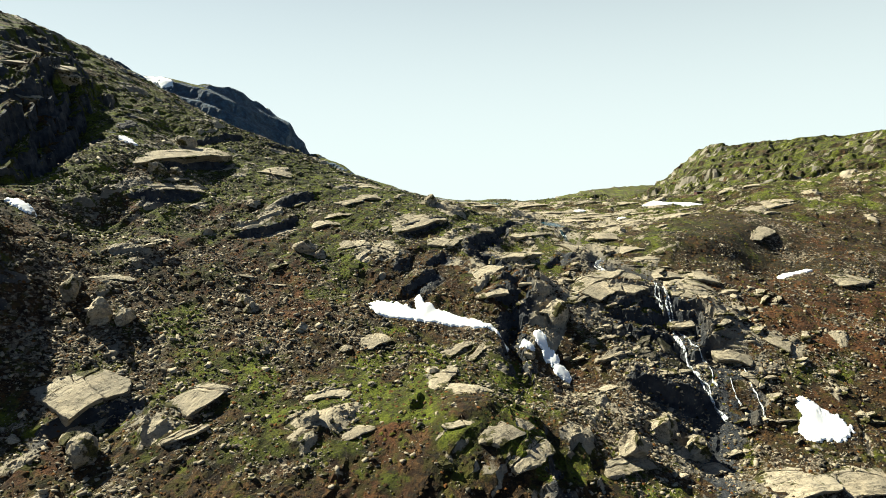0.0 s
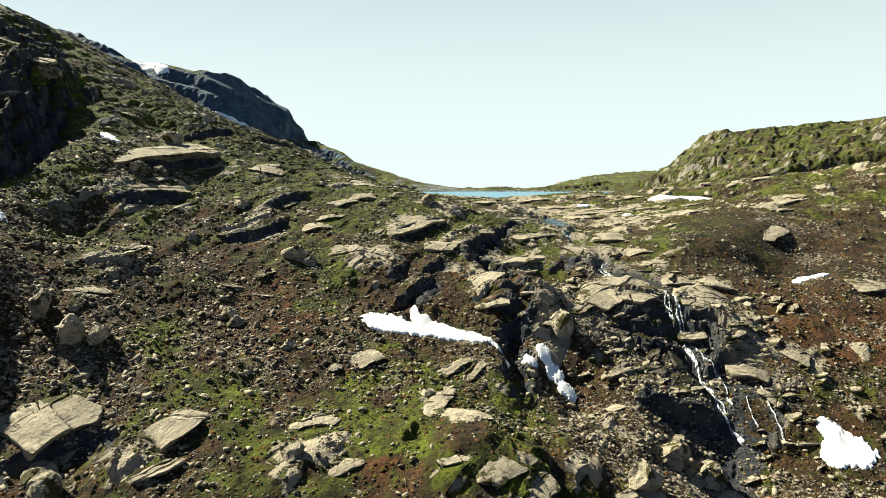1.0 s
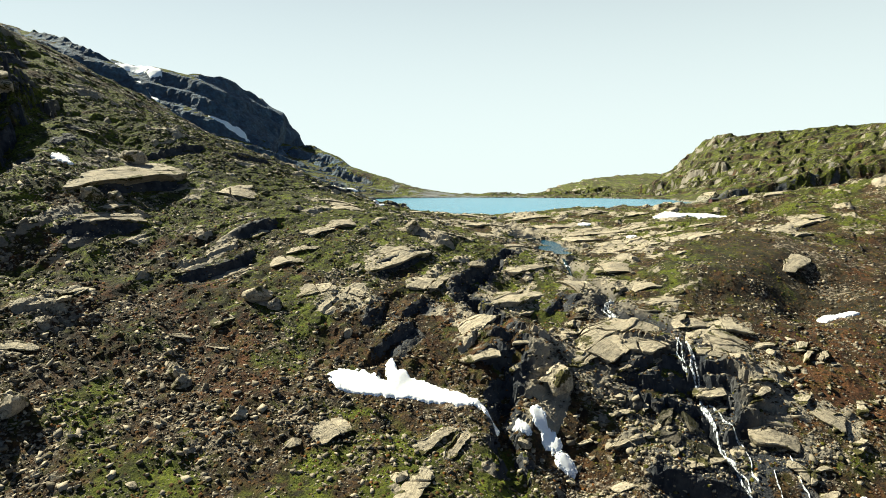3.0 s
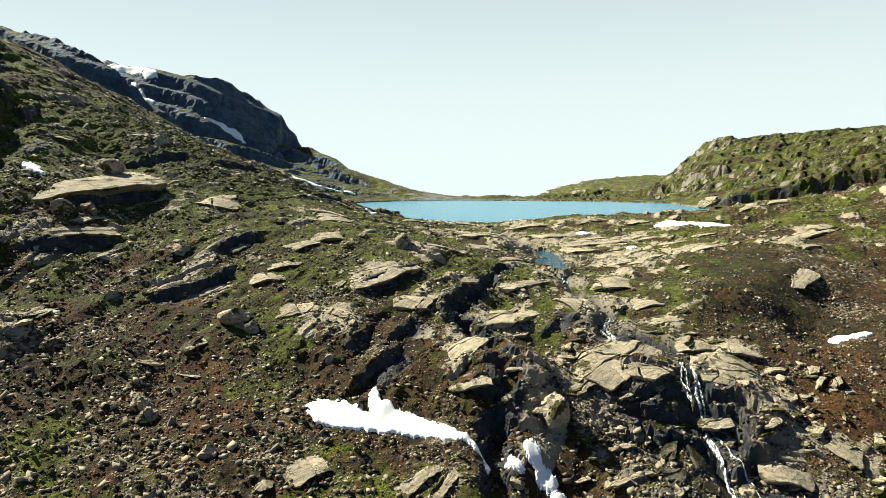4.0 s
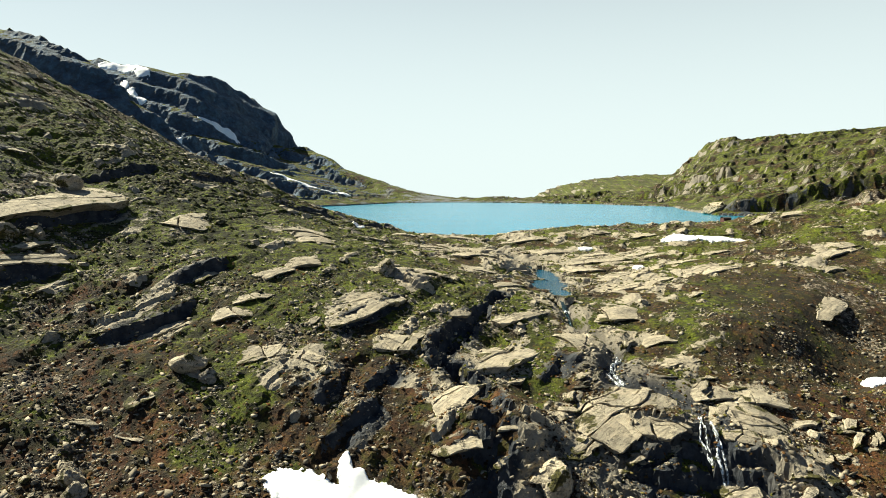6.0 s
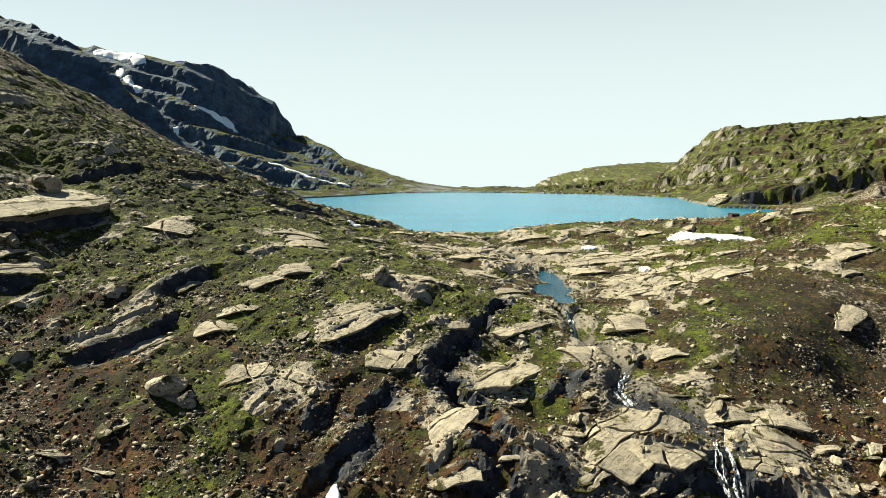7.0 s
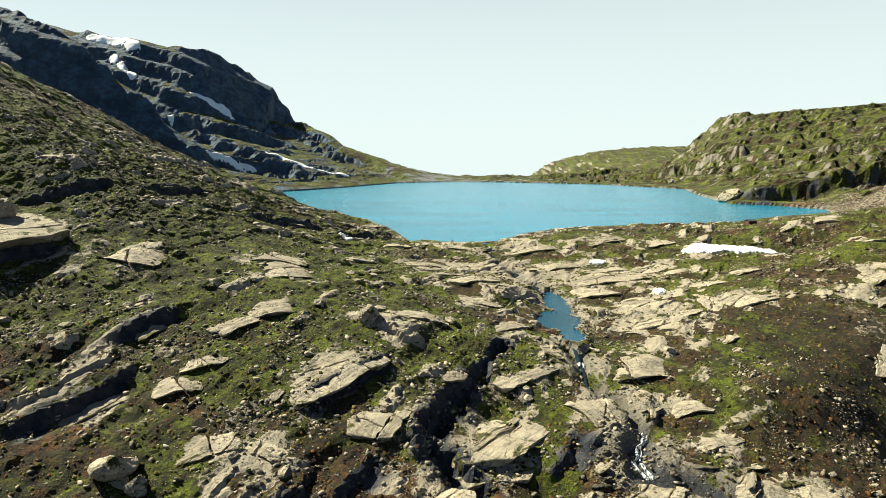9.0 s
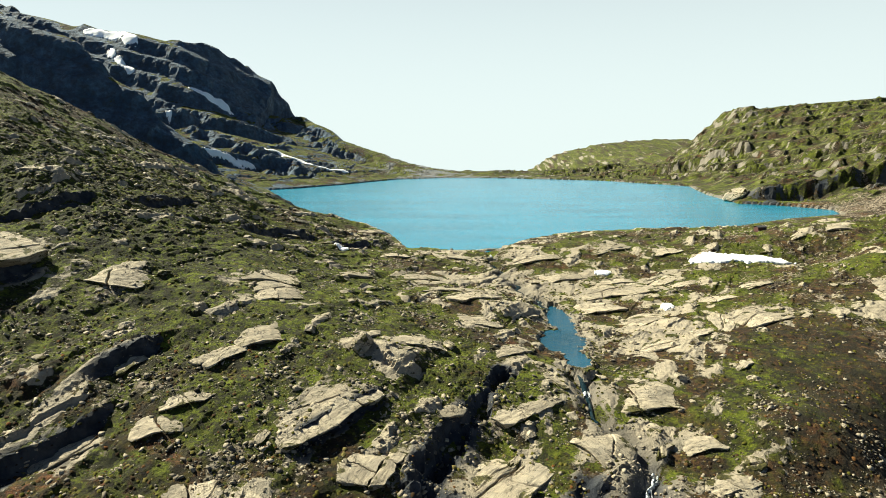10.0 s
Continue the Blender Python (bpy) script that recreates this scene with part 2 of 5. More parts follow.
def lake_distance(x, y):
    """Metres to the shore; below zero on the water."""
    ring = [(a, b, 0) for a, b in LAKE + LAKE[:1]]
    d, _ = to_line(x, y, ring)
    inside = np.zeros(np.shape(x), bool)
    for (ax, ay, _), (bx, by, _) in zip(ring[:-1], ring[1:]):
        inside ^= ((ay > y) != (by > y)) & (x < (bx - ax) * (y - ay) / (by - ay + 1e-9) + ax)
    return np.where(inside, -d, d)


def spline_weights(u, n):
    u = np.clip(u, 0, n - 1.001)
    i = np.floor(u).astype(np.int64)
    s = u - i
    return [(np.clip(i + k, 0, n - 1), w) for k, w in ((-1, (1 - s) ** 3 / 6), (0, (3 * s ** 3 - 6 * s * s + 4) / 6),
                                                      (1, (-3 * s ** 3 + 3 * s * s + 3 * s + 1) / 6), (2, s ** 3 / 6))]


def hillside(x, y):
    table = np.array(HEIGHTS)
    wx, wy = spline_weights((x + 140) / 30, 11), spline_weights((y - 45) / 28, 9)
    z = sum(a * b * table[j, i] for i, a in wx for j, b in wy)
    z = z - 0.35 * np.maximum(0, 45 - y)
    z = np.where(y < 45, np.maximum(z, -52), z)
    for cx, cy, rx, ry, turn, h in KNOLLS + HOLLOWS:
        z = z + h * bell(x, y, cx, cy, rx, ry, turn)
    return z


def ledges(x, y, length, seed, warp):
    """Tilted beds of rock: a slow rise and a sharp step down, across the strike; gives the step form and its phase."""
    u = 0.90 * x - 0.44 * y + warp
    p = u / length + 0.22 * grad_noise(x / (3.1 * length), y / (3.1 * length), seed)
    cell = np.floor(p)
    f = p - cell
    keep = smooth(0.04, 0.22, grad_noise(x / (1.2 * length) + 31.7 * cell, y / (1.2 * length) - 12.9 * cell, seed + 5))
    step = np.where(f < 0.90, f / 0.90, (1 - f) / 0.10)
    return (step ** 1.15 - 0.35) * keep, f * keep


def meander(y):
    """How far the upper stream winds off its line."""
    return smooth(186, 194, y) * smooth(240, 232, y) * (0.9 * np.sin(0.62 * y) + 0.6 * np.sin(1.35 * y + 1.0))


def pool_form(x, y, n2, n3):
    """Above nought inside the pool, with a ragged shore."""
    e = np.full(np.shape(x), -9.0)
    for cx, cy, rx, ry in POOL:
        e = np.maximum(e, 1 - ((x - cx) / rx) ** 2 - ((y - cy) / ry) ** 2)
    return e + 0.55 * n2 + 0.40 * n3


def ground_parts(x, y):
    """Height of the ground, the share of bare rock in it, and the distances to lake and stream."""
    d = lake_distance(x, y)
    a = x / (np.maximum(y, 1) + 20.0)
    near = hillside(x, y)
    # the far shores rise from the water
    right = np.interp(a, [0.10, 0.20, 0.29, 0.345, 0.39, 0.6], [0.02, 0.04, 0.07, 0.20, 0.29, 0.30])
    left = np.interp(a, [-0.5, -0.2, -0.08, 0.03], [0.40, 0.34, 0.22, 0.02]) * np.interp(y, [300, 480], [1.15, 0.8])
    right = np.minimum(right, 0.05 + 0.30 * smooth(305, 350, y))
    shore = 0.9 + np.maximum(d, 0) * np.where(a > 0.06, right, left)
    shore = np.minimum(shore, 58 + 0.08 * (d - 180))
    fd, fz = to_line(x, y, FAR_CREST)
    fd = np.hypot(fd, 4.0) - 4.0
    far = fz - np.where(fd < 60, 1.1 * fd, 66 + 0.42 * (fd - 60))
    sd, sz = to_line(x, y, SPUR)
    sd = np.hypot(sd, 6.0) - 6.0
    spur = sz - np.where(sd < 34, 1.7 * sd, 57.8 + 0.5 * (sd - 34))
    rd, rz = to_line(x, y, RIGHT_CREST)
    knoll = rz - 0.055 * rd - 0.3 * np.maximum(0, y - 1500)
    wide = fbm(x, y, 90, 4, 40)
    beyond = np.maximum(np.maximum(np.maximum(shore + 3.0 * wide * smooth(8, 60, d), -60.0), far + 5 * wide), spur + 5 * wide)
    # the land falls away behind the pass
    fall = np.maximum(0, y - 700 - 60 * smooth(0, 200, -x) - 40 * smooth(150, 300, x))
    beyond = np.maximum(beyond - 0.55 * fall, np.where(y > 600, knoll + 2 * wide, -200.0))
    w = smooth(238, 290, y + 0.10 * np.abs(x))
    z = near * (1 - w) + beyond * w
    # relief: beds, boulders under turf, rubble
    warp = 2.6 * fbm(x, y, 30, 2, 3)
    s1, f1 = ledges(x, y, 15.0, 11, warp)
    s2, f2 = ledges(x, y, 6.3, 21, 0.6 * warp)
    s3, f3 = ledges(x, y, 2.7, 25, 0.3 * warp)
    close = 1 - smooth(260, 340, y)
    st, sw = to_line(x - meander(y), y, [(px, py, pw) for px, py, pw in STREAM])
    quiet = (0.3 + 0.7 * smooth(0.0, 2.5, st - sw)) * smooth(0, 4, np.abs(d))
    meadow = np.clip(bell(x, y, 60, 152, 17, 15) + bell(x, y, -42, 188, 22, 22) * 0.3 + bell(x, y, -18, 170, 12, 16) * 0.5, 0, 1)
    rough = (1 - 0.75 * meadow) * quiet
    beds = np.clip(1.0 - 0.70 * bell(x, y, -25, 92, 42, 26) - 0.35 * bell(x, y, -32, 145, 34, 26) - 0.95 * np.clip(bell(x, y, 70, 112, 26, 30) + bell(x, y, 76, 145, 30, 28), 0, 1) + 0.3 * bell(x, y, 36, 112, 16, 20) + 0.3 * bell(x, y, 8, 124, 10, 16), 0.2, 1.25)
    # the ground is calmer where the great slabs lie
    calm = np.zeros(np.shape(x))
    for sx, sy, sl, sw_, sh, yaw in ALL_SLABS:
        calm = np.maximum(calm, bell(x, y, sx, sy, 0.62 * sl, 0.75 * sw_, yaw))
    rough = rough * (1 - 0.85 * calm)
    n1, n2, n3 = fbm(x, y, 14, 3, 50), fbm(x, y, 4.5, 3, 60), fbm(x, y, 1.5, 3, 70)
    z = z + close * rough * (beds * (1.0 * s1 + 0.55 * s2 + 0.26 * s3) + 0.8 * n1 + (0.38 * n2 + 0.14 * n3) * (1 - 0.5 * smooth(0.1, 0.5, f1 + f2)))
    rock = 0.55 * smooth(0.35, 0.7, f1) * smooth(-0.5, 0.5, n2 + n1) + 0.45 * smooth(0.35, 0.75, f2) + 0.25 * smooth(0.45, 0.8, f3) + 0.40 * n1 + 0.38 * n2
    rock = rock * (0.4 + 0.6 * beds) - 0.10 + 0.17 * bell(x, y, 36, 195, 45, 36)
    hummock = 0.8 * fbm(x, y, 3.6, 4, 64, 0.6) * np.clip(bell(x, y, -62, 194, 40, 52), 0, 1)
    z = z + close * rough * hummock
    hard = smooth(0.05, 0.50, rock) * close * (0.35 + 0.65 * quiet) * (1 - 0.6 * meadow) * (1 - 0.85 * calm)
    hard = hard * (1 - 0.55 * np.clip(bell(x, y, 38, 165, 14, 24) + bell(x, y, 28, 208, 34, 22), 0, 1))
    z = z + hard * (0.50 * facets(x, y, 4.4, 150) + 0.22 * facets(x, y, 1.8, 160))
    # crags of the far mountain and the hill across the water
    big, fb = ledges(x, y, 46.0, 31, 12 * wide)
    mid, fm = ledges(x, y, 17.0, 35, 8 * wide)
    crag = fbm(x, y, 24, 4, 80, 0.6)
    z = z + (1 - close) * smooth(2, 30, d) * (1 - 0.85 * bell(x, y, 15, 655, 75, 60)) * (0.3 + 0.7 * smooth(4, 34, fd)) * (2.6 * big + 2.0 * mid + 1.8 * crag + (1.1 - 0.2 * smooth(20, 80, x)) * facets(x, y, 15, 170, 2.2) + (0.6 + 0.5 * smooth(40, 100, x)) * facets(x, y, 6.5, 180))
    # benches of the tilted strata across the water
    away = (1 - close) * smooth(10, 45, d)
    p = (z + 0.34 * x + 5 * wide + 1.2 * crag) / 17.0
    f = p - np.floor(p)
    z = z + away * smooth(-20, -90, x) * 17.0 * 0.55 * (smooth(0.42, 0.98, f) - f)
    p = (z - 0.10 * x + 3 * wide + 0.8 * crag) / 6.0
    f = p - np.floor(p)
    z = z + away * smooth(40, 90, x) * (6.0 * 0.62 * (smooth(0.40, 0.95, f) - f) + 0.36 * facets(x, y, 3.4, 190))
    # low scarps, with a dark band painted along their faces as shade
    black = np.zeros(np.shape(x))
    for ax, ay, bx, by, high in SCARPS:
        long = math.hypot(bx - ax, by - ay)
        ux, uy = (bx - ax) / long, (by - ay) / long
        t = (x - ax) * ux + (y - ay) * uy
        s = (y - ay) * ux - (x - ax) * uy + 0.8 * n1 + 0.5 * n2
        z = z + 0.85 * high * (smooth(-0.35, 0.35, s) - smooth(-6.5, 5.5, s)) * smooth(-3, 3, t) * smooth(long + 3, long - 3, t) * (1 + 0.3 * n2)
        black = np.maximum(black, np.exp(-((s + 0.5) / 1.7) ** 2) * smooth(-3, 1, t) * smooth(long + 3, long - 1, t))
    for pts, half, deep in GULLIES:
        gd, _ = to_line(x, y, [(px, py, 0) for px, py in pts])
        cutting = np.exp(-((gd + 0.9 * n2 + 0.5 * n3) / half) ** 4) * (0.7 + 0.5 * n1)
        z = z - deep * cutting
        # shade is painted into the gullies too
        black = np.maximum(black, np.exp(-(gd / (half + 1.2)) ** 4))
    # the dark cliff on the flank
    for ax, ay, nx, ny, high, span in CLIFFS:
        s = (x - ax) * nx + (y - ay) * ny + 2.6 * n1 + 1.6 * n2 + 0.6 * n3
        t = (y - ay) * nx - (x - ax) * ny
        jump = sum(0.25 * smooth(a - 0.5, a + 0.5, s + 1.7 * fbm(x, y, 6, 2, 210 + k)) for k, a in enumerate((-4.2, -1.6, 1.0, 3.6))) - smooth(-13, 13, s)
        z = z + high * jump * (1 - smooth(0.45, 1.0, np.abs(t) / span)) * (1 + 0.25 * s2)
    for ax, ay, nx, ny, high, span in FAR_CLIFFS:
        s = (x - ax) * nx + (y - ay) * ny + 4 * wide + 1.2 * crag
        t = (y - ay) * nx - (x - ax) * ny
        jump = smooth(-3, 3, s) - smooth(-40, 40, s)
        z = z + (1 - close) * high * jump * (1 - smooth(0.6, 1.0, np.abs(t) / span)) * smooth(2, 14, d)
    # shore, lake bed and stream bed
    z = np.where(d > 0, np.maximum(z, np.minimum(0.35 + 0.10 * d + 0.3 * n2, 1.4) - 0.42 * np.maximum(0, d - 7) - 40 * smooth(60, 90, d)), z)
    low = 0.35 + 0.06 * d + 0.35 * n2 + 3.0 * smooth(7, 30, d) + 400 * smooth(24, 70, d) + 100 * smooth(68, 110, x) + 100 * smooth(-6, -40, x)
    z = np.where((d > 0) & (y < 300), np.minimum(z, low), z)
    z = np.where((d > 0) & (d < 14) & (y > 300), np.minimum(z, 0.5 + (1.1 + 1.6 * smooth(60, 120, x)) * d), z)
    z = np.where(d <= 0, np.minimum(-0.4 + 0.2 * d, -0.3), z)
    z = z - np.where(y < 236, 1.2 * smooth(88, 104, y) * np.exp(-(st / (sw * (1.1 + 0.6 * n1) + 0.8 - 0.35 * smooth(180, 195, y))) ** 2), 0.0)
    # the pool's basin, with a rim that holds the water
    e = pool_form(x, y, n2, n3)
    z = np.where(e > 0, np.minimum(z, POOL_LEVEL - 0.15 - 0.5 * np.minimum(e, 1)), np.where(e > -3.0, np.maximum(z, POOL_LEVEL + 0.12 + 0.3 * n3 * smooth(-0.3, -0.8, e) - 2.6 * smooth(-0.4, -3.0, e)), z))
    return z, rock, d, st, sw, meadow, black, fm, wide


def ground(x, y):
    return float(ground_parts(np.array([float(x)]), np.array([float(y)]))[0][0])

# ---- end of ground form ----

# ---- materials ----
def material(name):
    m = bpy.data.materials.new(name)
    m.use_nodes = True
    nt = m.node_tree
    return m, nt, nt.nodes["Principled BSDF"]


class Nodes:
    """Small helpers for wiring one node tree."""

    def __init__(self, nt):
        self.nt = nt

    def put(self, socket, value):
        if isinstance(value, bpy.types.NodeSocket):
            self.nt.links.new(value, socket)
        elif isinstance(value, (tuple, list)) and len(value) == 3 and socket.type == "RGBA":
            socket.default_value = (*value, 1)
        else:
            socket.default_value = value

    def place(self):
        return self.nt.nodes.new("ShaderNodeTexCoord").outputs["Object"]

    def attr(self, name):
        n = self.nt.nodes.new("ShaderNodeAttribute")
        n.attribute_name = name
        return n.outputs["Fac"]

    def noise(self, scale, detail=4.0, rough=0.55, at=None, distort=0.0):
        n = self.nt.nodes.new("ShaderNodeTexNoise")
        n.inputs["Scale"].default_value, n.inputs["Detail"].default_value = scale, detail
        n.inputs["Roughness"].default_value, n.inputs["Distortion"].default_value = rough, distort
        self.nt.links.new(at or self.place(), n.inputs["Vector"])
        return n.outputs["Fac"]

    def cells(self, scale, at=None, feature="F1", out="Distance"):
        n = self.nt.nodes.new("ShaderNodeTexVoronoi")
        n.feature = feature
        n.inputs["Scale"].default_value = scale
        self.nt.links.new(at or self.place(), n.inputs["Vector"])
        return n.outputs[out]

    def math(self, op, a, b=0.0, c=None):
        n = self.nt.nodes.new("ShaderNodeMath")
        n.operation = op
        self.put(n.inputs[0], a), self.put(n.inputs[1], b)
        if c is not None:
            self.put(n.inputs[2], c)
        return n.outputs[0]

    def ramp(self, value, a, b, lo=0.0, hi=1.0):
        n = self.nt.nodes.new("ShaderNodeMapRange")
        n.interpolation_type = "SMOOTHSTEP"
        for s, v in zip(n.inputs[:5], (value, a, b, lo, hi)):
            self.put(s, v)
        return n.outputs[0]

    def mix(self, fac, a, b):
        n = self.nt.nodes.new("ShaderNodeMix")
        n.data_type = "RGBA"
        self.put(n.inputs[0], fac), self.put(n.inputs[6], a), self.put(n.inputs[7], b)
        return n.outputs[2]

    def scale(self, color, fac):
        n = self.nt.nodes.new("ShaderNodeMix")
        n.data_type, n.blend_type = "RGBA", "MULTIPLY"
        n.inputs[0].default_value = 1.0
        self.put(n.inputs[6], color), self.put(n.inputs[7], fac)
        return n.outputs[2]

    def bump(self, height, strength, distance):
        n = self.nt.nodes.new("ShaderNodeBump")
        n.inputs["Strength"].default_value, n.inputs["Distance"].default_value = strength, distance
        self.nt.links.new(height, n.inputs["Height"])
        return n.outputs[0]

    def rand(self):
        return self.nt.nodes.new("ShaderNodeObjectInfo").outputs["Random"]

    def island(self):
        return self.nt.nodes.new("ShaderNodeNewGeometry").outputs["Random Per Island"]


def rock_color(k, vary=None, spread=(0.7, 1.2), at=None):
    """Pale gneiss with warm and grey drifts, dark lichen and fine grain."""
    base = k.mix(k.ramp(k.noise(0.35, 5, at=at), 0.35, 0.68), (0.43, 0.362, 0.255), (0.315, 0.272, 0.20))
    base = k.mix(k.ramp(k.noise(1.5, 7, 0.7, at), 0.53, 0.72, 0.0, 0.85), base, (0.195, 0.165, 0.120))
    base = k.mix(k.ramp(k.noise(5.0, 5, 0.7, at), 0.61, 0.72, 0.0, 0.8), base, (0.085, 0.080, 0.070))
    base = k.mix(k.ramp(k.noise(0.8, 4, at=at), 0.60, 0.75, 0.0, 0.5), base, (0.44, 0.35, 0.215))
    grain = k.ramp(k.noise(14, 4, 0.7, at), 0.25, 0.75, 0.72, 1.22)
    if vary is not None:
        grain = k.math("MULTIPLY", grain, k.ramp(vary, 0, 1, *spread))
    return k.scale(base, grain)


def rock_material(name, per="object", wet=1.0, moss_at=0.525):
    m, nt, b = material(name)
    k = Nodes(nt)
    vary = k.rand() if per == "object" else k.island()
    color = rock_color(k, vary, (0.82, 1.14) if per == "object" else (0.30, 0.92))
    if per == "object":
        # foliation along the bed, cracks, and turf or moss that has crept over the stone
        at = nt.nodes.new("ShaderNodeNewGeometry").outputs["Position"]
        beds = nt.nodes.new("ShaderNodeMapping")
        beds.inputs["Scale"].default_value = (0.22, 1.9, 2.4)
        nt.links.new(k.place(), beds.inputs["Vector"])
        foliation = k.noise(1.1, 6, 0.68, beds.outputs[0], 0.35)
        color = k.scale(color, k.ramp(foliation, 0.34, 0.56, 0.62, 1.08))
        moss = k.mix(k.ramp(k.noise(2.8, 5, 0.7, at), 0.35, 0.65), (0.024, 0.023, 0.008), (0.095, 0.085, 0.022))
        crept = k.ramp(k.math("ADD", k.noise(0.33, 7, 0.66, at, 0.5), k.math("MULTIPLY", k.ramp(k.attr("rim"), 0.45, 1.1), 0.10)), moss_at, moss_at + 0.05)
        color = k.mix(crept, color, moss)
        wave = k.math("ABSOLUTE", k.math("SUBTRACT", k.noise(0.42, 4, 0.6, at, 1.0), 0.5))
        crack = k.ramp(wave, 0.0, 0.010, 0.25, 1.0)
        color = k.scale(color, crack)
    if wet < 1:
        color = k.scale(color, (wet, wet, wet))
    k.put(b.inputs["Base Color"], color)
    k.put(b.inputs["Roughness"], 0.88 if wet == 1 else 0.5)
    b.inputs["Specular IOR Level"].default_value = 0.25
    h = k.math("ADD", k.noise(1.6, 7, 0.66), k.math("MULTIPLY", k.noise(9, 4, 0.7), 0.2))
    if per == "object":
        h = k.math("ADD", h, k.math("ADD", k.math("MULTIPLY", crack, 0.5), k.math("MULTIPLY", foliation, 0.9)))
    k.put(b.inputs["Normal"], k.bump(h, 1.0, 0.26 if per == "object" else 0.15))
    return m


def ground_material():
    m, nt, b = material("hillside_ground")
    k = Nodes(nt)
    fine, mid, tuft = k.noise(3.2, 5, 0.65), k.noise(0.55, 5, 0.6), k.noise(1.3, 6, 0.7, distort=0.4)
    # turf: olive, fresh green and straw, tufted
    green = k.attr("green")
    turf = k.mix(k.ramp(tuft, 0.41, 0.66), (0.017, 0.0165, 0.004), (0.094, 0.085, 0.010))
    fresh = k.mix(k.ramp(fine, 0.3, 0.7), (0.036, 0.050, 0.004), (0.140, 0.158, 0.009))
    turf = k.mix(k.ramp(k.math("ADD", green, k.math("MULTIPLY", mid, 0.8)), 0.84, 1.22), turf, fresh)
    turf = k.mix(k.ramp(fine, 0.60, 0.75, 0, 0.5), turf, (0.17, 0.145, 0.062))
    # heath: brown, with rust-red and dark crowberry
    heath = k.mix(k.ramp(tuft, 0.40, 0.66), (0.018, 0.010, 0.005), (0.104, 0.056, 0.018))
    rust = k.mix(k.ramp(fine, 0.3, 0.7), (0.045, 0.018, 0.007), (0.130, 0.054, 0.018))
    heath = k.mix(k.ramp(k.math("ADD", k.attr("rust"), k.math("MULTIPLY", mid, 0.6)), 0.64, 0.94), heath, rust)
    heath = k.mix(k.ramp(k.noise(7.5, 3, 0.7), 0.60, 0.72, 0, 0.6), heath, (0.17, 0.130, 0.08))
    cover = k.mix(k.ramp(k.math("ADD", green, k.math("MULTIPLY", k.math("SUBTRACT", mid, 0.5), 1.1)), 0.30, 0.62), heath, turf)
    # olive moss, peat (thickened for the flank's shade) and a slow drift in tone
    cover = k.mix(k.ramp(k.noise(0.42, 5, 0.65, distort=0.5), 0.50, 0.62, 0.0, 0.75), cover, k.mix(fine, (0.018, 0.0175, 0.004), (0.088, 0.080, 0.010)))
    peat_shade = k.math("ADD", k.noise(0.85, 6, 0.7), k.math("MULTIPLY", k.attr("peat_shade"), 0.16))
    cover = k.mix(k.ramp(peat_shade, 0.54, 0.64, 0.0, 0.85), cover, k.mix(fine, (0.014, 0.013, 0.007), (0.032, 0.028, 0.014)))
    cover = k.scale(cover, k.ramp(k.noise(0.23, 4, 0.6), 0.36, 0.64, 0.55, 1.25))
    # gravel and small broken stone between the plants
    chips = k.cells(1.6, out="Color")
    sep = nt.nodes.new("ShaderNodeSeparateColor")
    nt.links.new(chips, sep.inputs[0])
    edge = k.cells(1.6, feature="DISTANCE_TO_EDGE")
    stone = k.scale(k.mix(sep.outputs[0], (0.095, 0.078, 0.058), (0.38, 0.31, 0.225)), k.ramp(edge, 0.0, 0.10, 0.35, 1.0))
    loose = k.ramp(k.math("ADD", k.attr("scree"), k.math("MULTIPLY", k.math("SUBTRACT", k.noise(0.9, 4, 0.7), 0.5), 1.5)), 0.42, 0.62)
    cover = k.mix(k.math("MULTIPLY", loose, k.ramp(sep.outputs[1], 0.25, 0.45)), cover, stone)
    # bare rock: pale, or dark where wet and where shade is painted in
    rock = rock_color(k)
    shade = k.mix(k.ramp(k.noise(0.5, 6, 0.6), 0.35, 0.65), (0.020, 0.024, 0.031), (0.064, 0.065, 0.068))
    # far rock is tinted blue to carry the haze of distance
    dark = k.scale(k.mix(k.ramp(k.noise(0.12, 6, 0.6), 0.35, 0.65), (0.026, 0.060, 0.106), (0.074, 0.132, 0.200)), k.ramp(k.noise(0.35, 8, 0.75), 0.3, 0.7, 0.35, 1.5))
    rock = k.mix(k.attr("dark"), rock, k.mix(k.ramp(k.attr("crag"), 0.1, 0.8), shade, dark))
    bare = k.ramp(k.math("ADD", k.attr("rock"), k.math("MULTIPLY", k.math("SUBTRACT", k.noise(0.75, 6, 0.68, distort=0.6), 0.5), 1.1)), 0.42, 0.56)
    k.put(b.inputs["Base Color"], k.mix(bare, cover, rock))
    k.put(b.inputs["Roughness"], k.ramp(bare, 0, 1, 0.95, 0.84))
    b.inputs["Specular IOR Level"].default_value = 0.25
    soft = k.math("ADD", k.math("MULTIPLY", tuft, 0.8), k.math("MULTIPLY", k.noise(5.0, 4, 0.75), 0.5))
    beds = nt.nodes.new("ShaderNodeMapping")
    beds.inputs["Rotation"].default_value, beds.inputs["Scale"].default_value = (0, 0, radians(26)), (1.9, 0.45, 1.6)
    nt.links.new(k.place(), beds.inputs["Vector"])
    hard = k.math("ADD", k.math("ADD", k.noise(1.1, 7, 0.68), k.math("MULTIPLY", k.noise(1.0, 6, 0.7, beds.outputs[0]), 0.7)), k.math("MULTIPLY", k.noise(9, 4, 0.7), 0.2))
    mixh = nt.nodes.new("ShaderNodeMix")
